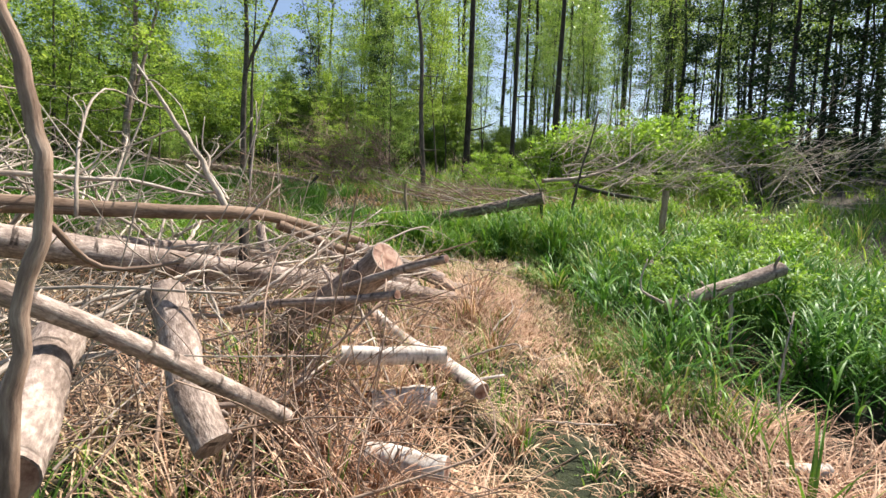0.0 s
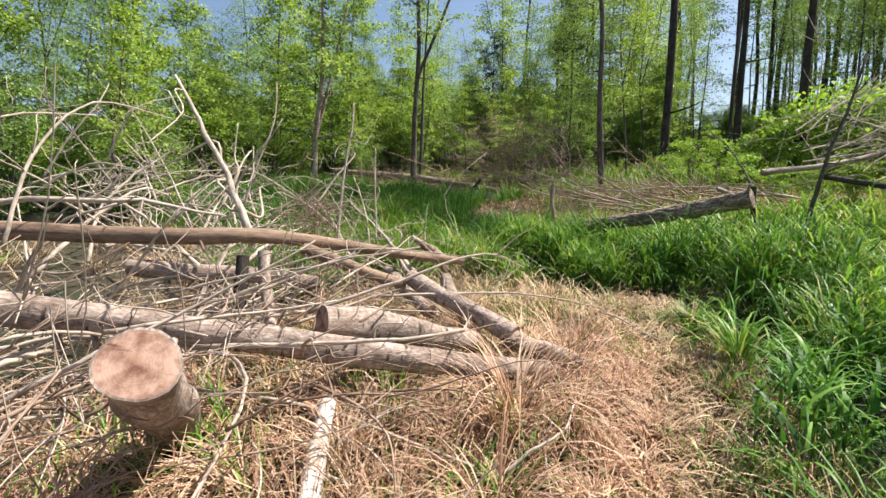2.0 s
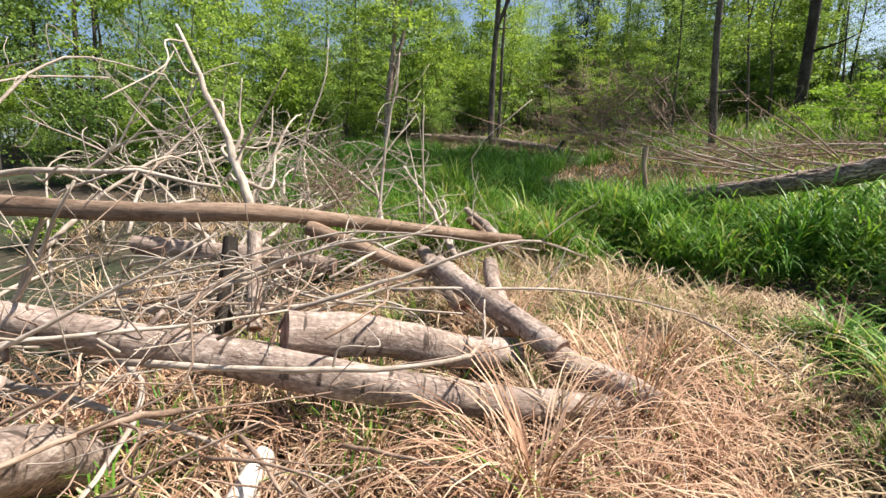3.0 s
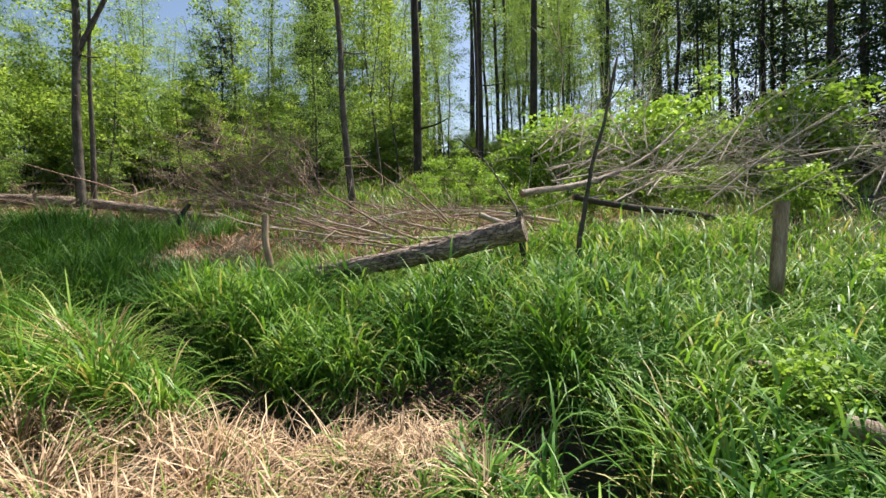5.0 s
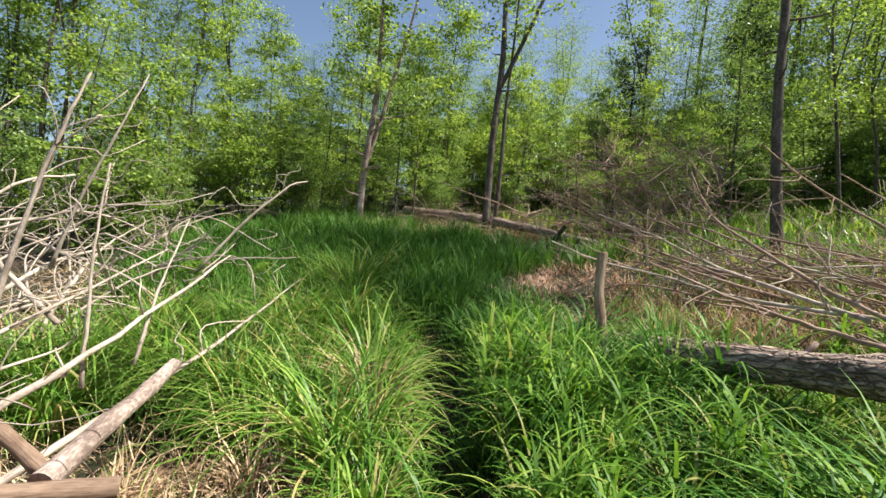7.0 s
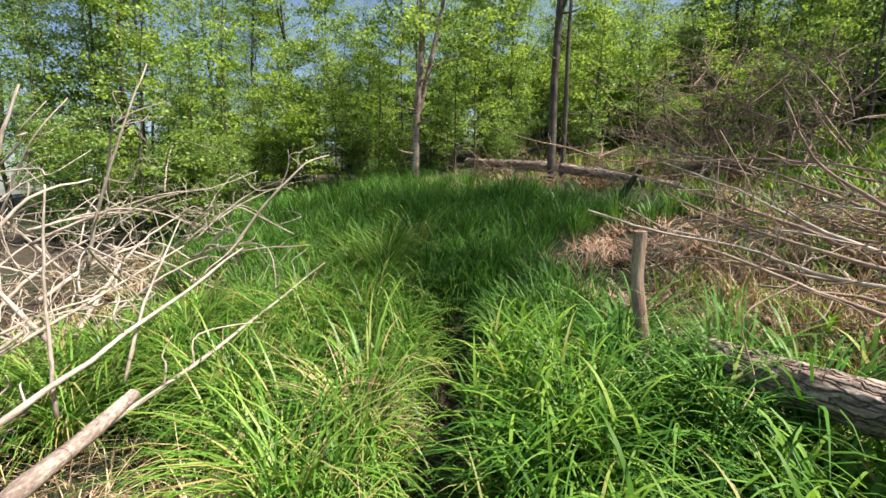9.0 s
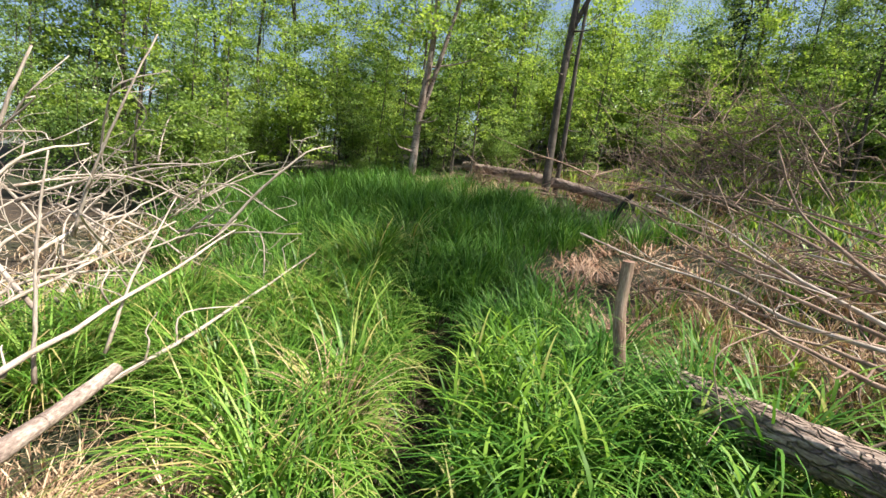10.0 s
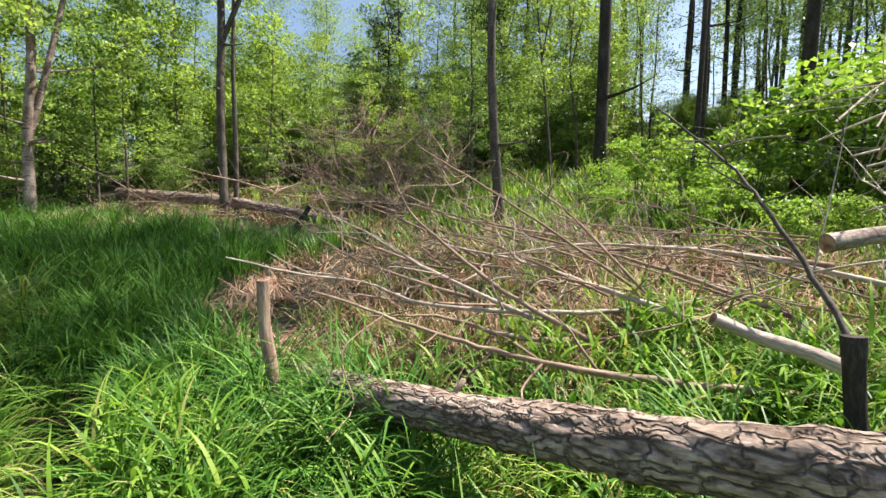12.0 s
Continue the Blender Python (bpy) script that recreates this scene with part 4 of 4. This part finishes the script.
brush("wide tangle of grey dead branches in the grass", "", 110, (2.6, 9.0), (8.9, 12.2), (0.2, 1.2), 30, 60, (16, 18), (1.2, 2.8), 0.011, BRANCH_GREY, 8, 9, 0.2, "dead_brushwood")
brush("dead sticks lying under the thicket", "", 34, (-8, -1.5), (12.3, 13.8), (0.05, 0.4), 170, 40, (6, 10), (0.9, 2.0), 0.014, BRANCH_RED, 9, 4, 0.1, "dead_brushwood")

# ---- grass and straw ----


def blades(name, x, y, z, yaw, length, start, curl, width, material, label, category, seg=4):
    """Arching blades as one mesh: start and curl are angles from upright at the foot and added by the tip."""
    n = len(x)
    length = length * np.clip(gap(x, y, TRAIL) / 0.45, 0.4, 1)
    p = np.stack((x, y, z), -1)
    ahead = np.stack((np.cos(yaw), np.sin(yaw), np.zeros(n)), -1)
    side = np.stack((-np.sin(yaw), np.cos(yaw), np.zeros(n)), -1)
    vs = []
    for k in range(seg + 1):
        s = k / seg
        w = (width * (1 - s ** 1.6) * 0.5 + 0.0004)[:, None]
        vs += [p - side * w, p + side * w]
        a = start + curl * (s + 0.5 / seg) ** 1.35
        p = p + (length / seg)[:, None] * (np.sin(a)[:, None] * ahead + np.cos(a)[:, None] * (0, 0, 1))
    v = np.stack(vs, 1)
    m = 2 * (seg + 1)
    f = np.array([(2 * k, 2 * k + 1, 2 * k + 3, 2 * k + 2) for k in range(seg)])
    faces = (np.arange(n)[:, None, None] * m + f[None]).reshape(-1, 4)
    return stuff(name, quads(name, v.reshape(-1, 3), faces), material, label, category)


def straw_share(x, y):
    """1 on the dry ground of the path and the pile, 0 in the lush grass."""
    edge = 1.25 + 0.22 * np.exp(-((y - 3.6) / 1.3) ** 2) + 0.10 * np.sin(3 * y) - x
    end = 6.2 - 0.45 * np.maximum(x - 0.2, 0) + 0.15 * np.minimum(x + 0.4, 0) - y + 0.15 * np.sin(4 * x)
    a = np.clip(np.minimum(edge, end) / 0.35 + 0.5, 0, 1) * (x > -2.6)
    brushy = np.clip(1.35 - np.hypot((x + 0.2) / 2.4, (y - 9.9) / 1.35), 0, 0.35) / 0.35
    tongue = np.clip(1.3 - np.hypot((x - 1.75) / 0.75, (y - 1.6) / 0.55), 0, 0.3) / 0.3
    return np.maximum(np.maximum(a, brushy), tongue)


LOG_LINE = ((-0.8, 8.36), (0.9, 7.68), (1.66, 7.38))


def reeds(name, n, xs, ys, seed, lo, hi, material, label, keep, leaves=6, width=0.017):
    """Upright grass stalks, each with leaves that arch out on all sides."""
    q = np.random.default_rng(seed)
    cx, cy = q.uniform(*xs, n // 9), q.uniform(*ys, n // 9)
    own = q.integers(0, len(cx), n)
    x, y = cx[own] + q.normal(0, 0.085, n), cy[own] + q.normal(0, 0.085, n)
    ok = q.uniform(0, 1, n) < keep(x, y)
    x, y = x[ok], y[ok]
    n = len(x)
    h = q.uniform(lo, hi, n) * np.clip(gap(x, y, LOG_LINE) / 0.55, 0.3, 1) * (0.8 + 0.2 * np.sin(2.1 * x + 1.3) * np.sin(1.7 * y)) * np.clip(gap(x, y, TRAIL) / 0.5, 0.35, 1)
    z = g(x, y) - 0.02
    at = np.repeat(np.arange(n), leaves)
    k = np.tile(np.arange(leaves), n)
    up = (0.18 + 0.82 * (k + q.uniform(0, 0.8, n * leaves)) / leaves) * h[at]
    yaw = q.uniform(0, 6.28, n)[at] + k * 2.6 + q.normal(0, 0.5, n * leaves)
    X, Y, Z = np.r_[x, x[at]], np.r_[y, y[at]], np.r_[z, z[at] + up * 0.97]
    c = n * leaves
    blades(name, X, Y, Z, np.r_[q.uniform(0, 6.28, n), yaw], np.r_[h, q.uniform(0.18, 0.38, c)], np.r_[q.uniform(0, 0.06, n), q.uniform(0.25, 0.75, c)], np.r_[q.uniform(0, 0.12, n), q.uniform(0.8, 2.3, c)], np.r_[np.full(n, 0.006), q.uniform(0.6, 1.2, c) * width], material, label, "grass", 5)


def tussocks(n, xs, ys, seed, keep, per, spread):
    """Feet of blades gathered in tussocks, with the way out of each."""
    q = np.random.default_rng(seed)
    cx, cy = q.uniform(*xs, n), q.uniform(*ys, n)
    ok = q.uniform(0, 1, n) < keep(cx, cy)
    cx, cy = cx[ok], cy[ok]
    m = len(cx)
    size = q.uniform(0.65, 1.25, m)
    own = np.repeat(np.arange(m), per)
    a, d = q.uniform(0, 2 * np.pi, m * per), np.abs(q.normal(0, spread, m * per))
    x, y = cx[own] + d * np.cos(a), cy[own] + d * np.sin(a)
    return x, y, a + q.normal(0, 0.35, m * per), d / spread, size[own], q


def lush(x, y):
    return (1 - straw_share(x, y)) * np.clip((ditch(x, y) - 0.17) / 0.08, 0, 1) * np.clip((11.3 - y) / 0.8, 0, 1)


def sedge(name, n, xs, ys, seed, per, spread, lo, hi, width, material, label, keep=lush, seg=4, curl=(0.9, 2.1)):
    x, y, yaw, far, size, q = tussocks(n, xs, ys, seed, keep, per, spread)
    c = len(x)
    blades(name, x, y, g(x, y) - 0.02, yaw, q.uniform(lo, hi, c) * size * np.clip(ditch(x, y) / 0.45, 0.5, 1), 0.06 + 0.25 * far * q.uniform(0.3, 1, c), q.uniform(*curl, c) * (0.7 + 0.3 * q.uniform(0, 1, c)), q.uniform(0.6, 1.2, c) * width, material, label, "grass", seg)


def far_bank(x, y):
    """1 beyond the ditch."""
    return (y > np.interp(x, (-4.6, -3.3, -1.7, -1.1, -0.1, 0.45, 1.1, 1.5, 2.8), (8.9, 8.2, 7.5, 7.0, 6.25, 6.08, 6.12, 5.6, 1.5))) * 1.0


def near_log(x, y):
    return lush(x, y) * np.where((y > 7.3) & (x > -0.7), 0.35, 1.0)


sedge("sedge_grass", 300, (-3.8, 1.7), (4.6, 8.4), 1, 88, 0.065, 0.45, 0.95, 0.017, SEDGE, "lush bright green arching sedge in tussocks", keep=lambda x, y: near_log(x, y) * (1 - far_bank(x, y)), seg=6, curl=(1.5, 3.2))
sedge("sedge_grass", 200, (-3.4, 1.9), (5.4, 8.6), 32, 70, 0.068, 0.4, 0.8, 0.017, SEDGE_DEEP_SHADED, "arching sedge on the ditch's far bank, shade put into its green", keep=lambda x, y: near_log(x, y) * far_bank(x, y), seg=6, curl=(1.5, 3.2))
reeds("reed_grass", 1150, (0.95, 4.6), (1.3, 7.5), 51, 0.5, 0.85, SEDGE_DEEP_SHADED, "upright leafy reed grass beside the ditch", near_log)
reeds("reed_grass", 900, (-1.4, 1.9), (6.1, 7.9), 52, 0.4, 0.7, REED, "upright leafy reed grass before the fallen log", lambda x, y: near_log(x, y) * far_bank(x, y))
reeds("reed_grass", 900, (0.1, 4.0), (7.75, 9.3), 53, 0.25, 0.5, REED, "bright young reed grass behind the fallen log", lambda x, y: np.clip((y - 7.75) * 2, 0, 0.85) * np.clip((x - 0.2) / 0.9, 0.12, 1), 5, 0.022)
reeds("reed_grass", 1000, (1.9, 5.6), (5.4, 8.8), 54, 0.45, 0.75, REED, "sunlit leafy grass on the far side of the ditch", near_log)
sedge("dry_tussock", 46, (-0.9, 1.3), (8.55, 9.6), 55, 50, 0.08, 0.16, 0.36, 0.007, STRAW, "pale dry grass standing under the fallen crown", keep=lambda x, y: 0.9 + 0 * x, seg=4, curl=(0.5, 2.0))
sedge("dry_tussock", 40, (-0.8, 3.6), (9.2, 10.9), 56, 50, 0.1, 0.12, 0.28, 0.008, STRAW_RED, "reddish dead grass under the fallen crown", keep=lambda x, y: 0.9 + 0 * x, seg=4, curl=(0.8, 2.4))
sedge("sedge_grass", 130, (0.9, 4.4), (1.2, 7.6), 2, 60, 0.07, 0.35, 0.75, 0.017, SEDGE_DEEP_SHADED, "tall dark green grass beside the ditch", keep=near_log, seg=6, curl=(1.4, 3.0))
sedge("sedge_grass", 170, (1.3, 5.0), (4.4, 9.0), 3, 50, 0.10, 0.42, 0.76, 0.016, SEDGE, "tall sunlit green grass beyond the ditch", keep=near_log, seg=5, curl=(1.3, 2.8))
sedge("dry_tussock", 26, (-1.6, 1.2), (5.3, 6.6), 11, 60, 0.07, 0.25, 0.5, 0.0065, STRAW, "dry straw-coloured grass tussock in the green sedge", keep=lambda x, y: 0.8 + 0 * x, seg=6, curl=(1.6, 3.2))
sedge("dry_tussock", 50, (-1.2, 1.15), (0.9, 5.6), 12, 60, 0.08, 0.18, 0.38, 0.008, STRAW, "bleached grass tussock beside the logs", keep=lambda x, y: 0.8 + 0 * x, seg=6, curl=(1.8, 3.4))
sedge("sedge_grass", 150, (-0.9, 2.3), (6.3, 8.1), 14, 46, 0.08, 0.24, 0.46, 0.013, SEDGE, "short green grass round the fallen log", keep=lambda x, y: np.clip((ditch(x, y) - 0.1) / 0.1, 0, 1), seg=5, curl=(1.3, 2.8))
sedge("dry_tussock", 30, (-0.75, 0.1), (0.9, 1.9), 15, 70, 0.08, 0.25, 0.48, 0.007, STRAW_RED, "reddish dead needles and stalks between the logs", keep=lambda x, y: 0.8 + 0 * x, seg=5, curl=(0.8, 2.6))
sedge("sedge_grass", 46, (0.5, 1.5), (5.35, 6.3), 59, 34, 0.08, 0.28, 0.5, 0.012, SEDGE, "green grass hanging over the ditch", keep=lambda x, y: 0.85 + 0 * x, seg=5, curl=(1.0, 2.6))
sedge("dry_tussock", 9, (1.15, 1.4), (5.5, 5.85), 19, 90, 0.06, 0.4, 0.75, 0.009, STRAW, "dry straw-coloured tussock on the ditch's edge", keep=lambda x, y: 1 + 0 * x, seg=6, curl=(1.8, 3.4))
sedge("dry_tussock", 5, (-1.35, -1.1), (6.6, 6.8), 20, 38, 0.05, 0.55, 0.85, 0.008, STRAW, "half dry sedge tussock on the ditch's edge", keep=lambda x, y: 1 + 0 * x, seg=6, curl=(1.2, 2.8))
sedge("dry_tussock", 9, (2.15, 2.5), (3.15, 3.45), 16, 70, 0.07, 0.3, 0.55, 0.007, STRAW_RED, "hank of dry grass draped over the log", keep=lambda x, y: 1 + 0 * x, seg=6, curl=(1.6, 3.0))
sedge("dry_tussock", 44, (-0.3, 1.1), (1.2, 4.6), 13, 80, 0.08, 0.28, 0.5, 0.006, STRAW_RED, "reddish dead grass tussock beside the logs", keep=lambda x, y: 0.8 + 0 * x, seg=6, curl=(1.6, 3.2))
# the next two take the darker sedge in place of tree shade
sedge("sedge_grass", 620, (-7.5, 0.0), (6.4, 12.4), 4, 46, 0.12, 0.32, 0.62, 0.013, SEDGE_DEEP_SHADED, "meadow of fine sedge, tree shade put into its green", seg=4)
sedge("sedge_grass", 560, (-8.5, -1.6), (5.8, 13.0), 5, 36, 0.15, 0.32, 0.56, 0.012, SEDGE_DEEP_SHADED, "sedge under the trees, shade put into its green", seg=3)
sedge("sedge_grass", 520, (3.5, 13), (0, 14), 6, 34, 0.18, 0.35, 0.65, 0.014, SEDGE, "tall rank grass at the clearing's edge", seg=3)
sedge("sedge_grass", 150, (-1.2, 3.2), (7.9, 11.2), 7, 26, 0.10, 0.22, 0.42, 0.013, SEDGE, "bright grass growing through the fallen branches", keep=lambda x, y: 0.8 + 0 * x, seg=4)
sedge("dry_tussock", 13, (0.3, 0.9), (3.2, 4.1), 31, 110, 0.09, 0.4, 0.7, 0.007, STRAW_RED, "shaggy reddish straw mound at the pile's foot", keep=lambda x, y: 1 + 0 * x, seg=6, curl=(1.9, 3.4))
sedge("dry_tussock", 60, (1.0, 1.75), (2.2, 5.2), 57, 36, 0.08, 0.2, 0.45, 0.006, STRAW, "yellowed grass along the trampled edge", keep=lambda x, y: 0.9 + 0 * x, seg=5, curl=(0.8, 2.4))
sedge("sedge_grass", 60, (0.9, 1.8), (2.0, 5.2), 58, 30, 0.08, 0.2, 0.42, 0.009, SEDGE, "short yellow-green grass along the trampled edge", keep=lambda x, y: 0.9 + 0 * x, seg=5, curl=(0.8, 2.2))
sedge("sedge_grass", 190, (-1.5, 1.3), (0.8, 6.3), 8, 22, 0.07, 0.18, 0.42, 0.009, SEDGE, "thin green grass coming up through straw", keep=lambda x, y: 0.7 + 0 * x, seg=4)
sedge("ground_herbs", 620, (-2.5, 8), (10.8, 17), 17, 22, 0.2, 0.15, 0.4, 0.024, SEDGE, "low grass and herbs round the shrubs", keep=lambda x, y: 0.9 + 0 * x, seg=3)
sedge("ground_herbs", 110, (0.9, 4.2), (7.9, 9.8), 18, 24, 0.12, 0.18, 0.42, 0.022, LEAF_BRIGHT, "bright young herbs among the fallen branches", keep=lambda x, y: 0.8 + 0 * x, seg=4)
sedge("ground_herbs", 800, (-1, 24), (17, 42), 33, 14, 0.4, 0.25, 0.6, 0.09, LEAF_DULL, "low green undergrowth of the far wood", keep=lambda x, y: 0.9 + 0 * x, seg=2)
sedge("ground_herbs", 900, (-9, 16), (12.0, 22), 9, 22, 0.22, 0.15, 0.42, 0.03, LEAF, "low broad-leaved plants on the forest floor", keep=lambda x, y: 0.8 + 0 * x, seg=2)
sedge("sedge_grass", 420, (-9, 10), (-6, 1.6), 10, 26, 0.2, 0.3, 0.55, 0.016, SEDGE, "rank grass behind the wood pile", keep=lambda x, y: np.where((x > -1.4) & (x < 1.4) & (y > -1.2), 0.0, 0.9), seg=3)


def patchy(x, y):
    """0 on bare dark patches, 1 where litter lies thick."""
    v = np.sin(5.3 * x + 2.2 * np.sin(2.7 * y)) * np.sin(4.9 * y + 1.9 * np.sin(3.3 * x)) + 0.5 * np.sin(11 * x - 3 * y) * np.sin(9 * y + 2)
    return np.clip(v * 2.2 + 0.85, 0.0, 1)


def litter(name, n, xs, ys, seed, lo, hi, width, material, label, keep, lift=0.06):
    """Dry stalks lying this way and that, gathered in swathes."""
    x, y, yaw, far, size, q = tussocks(n, xs, ys, seed, keep, 34, 0.13)
    c = len(x)
    yaw = np.where(q.uniform(0, 1, c) < 0.5, yaw, q.uniform(0, 6.28) + 2.5 * np.sin(1.3 * x + 0.9 * y) + q.normal(0, 0.5, c))
    blades(name, x, y, g(x, y) + q.uniform(0, lift, c), yaw, q.uniform(lo, hi, c) * size, q.uniform(0.6, 1.5, c), q.uniform(0.2, 1.7, c), q.uniform(0.6, 1.3, c) * width, material, label, "straw", 4)


litter("straw", 980, (-1.9, 1.6), (0.2, 6.4), 21, 0.09, 0.32, 0.0055, STRAW, "bleached dry grass straw flattened on the ground", lambda x, y: straw_share(x, y) * patchy(x, y) * np.where((x < -0.3) & (y < 2.8), 0.6, 1.0) * np.where((x < -0.25) & (y < 1.2), 0.2, 1.0))
litter("straw", 420, (-1.8, 1.1), (0.6, 5.2), 22, 0.1, 0.32, 0.006, STRAW_RED, "reddish dead grass and twigs under the logs", lambda x, y: straw_share(x, y) * patchy(x + 0.1, y) * np.where((x < -0.2) & (y < 1.2), 0.15, 1.0))
litter("straw", 460, (-2.6, 4.6), (8.3, 12.6), 23, 0.12, 0.36, 0.011, STRAW_RED, "pinkish dead litter under the fallen crown", lambda x, y: np.clip(0.25 + straw_share(x, y), 0, 1))
litter("straw", 46, (-1.6, 1.2), (0.6, 5.6), 28, 0.2, 0.5, 0.007, STRAW, "thick broken straw stalks lying loose", straw_share, 0.16)
litter("straw", 120, (-2.5, 1.4), (4.8, 6.6), 24, 0.15, 0.38, 0.005, STRAW, "dry stalks among the first green grass", lambda x, y: np.clip(6.3 - y, 0, 1) * 0.8, 0.2)
litter("straw", 240, (-3.4, -0.3), (0.4, 4.8), 29, 0.1, 0.3, 0.007, STRAW_RED, "brown dead litter deep in the wood pile", lambda x, y: np.clip((y - 1.2) * 2, 0, 0.9) * patchy(x, y), 0.2)
litter("straw", 110, (1.1, 2.5), (1.0, 2.3), 34, 0.1, 0.32, 0.006, STRAW_RED, "trampled pinkish straw at the grass edge", lambda x, y: straw_share(x, y))
litter("straw", 70, (0.35, 1.5), (5.6, 6.35), 35, 0.12, 0.36, 0.006, STRAW, "dry grass trampled into the ditch", lambda x, y: 0.9 + 0 * x, 0.15)
litter("straw", 60, (-7.6, -5.4), (9.6, 11.4), 30, 0.12, 0.35, 0.009, STRAW, "pale dry grass by the fallen trunk", lambda x, y: 0.8 + 0 * x, 0.2)
litter("straw", 150, (-7, -3), (3, 7), 25, 0.15, 0.4, 0.008, STRAW, "dry litter under the brush heap", lambda x, y: 0.8 + 0 * x)
litter("straw", 150, (-8.5, -2.0), (11.6, 14.0), 26, 0.15, 0.4, 0.01, STRAW_RED, "brown litter along the fallen trunk", lambda x, y: 0.8 + 0 * x)
litter("straw", 140, (2.5, 7.5), (8.8, 12), 27, 0.15, 0.4, 0.01, STRAW_RED, "grey-brown litter under the wide brush", lambda x, y: 0.8 + 0 * x)
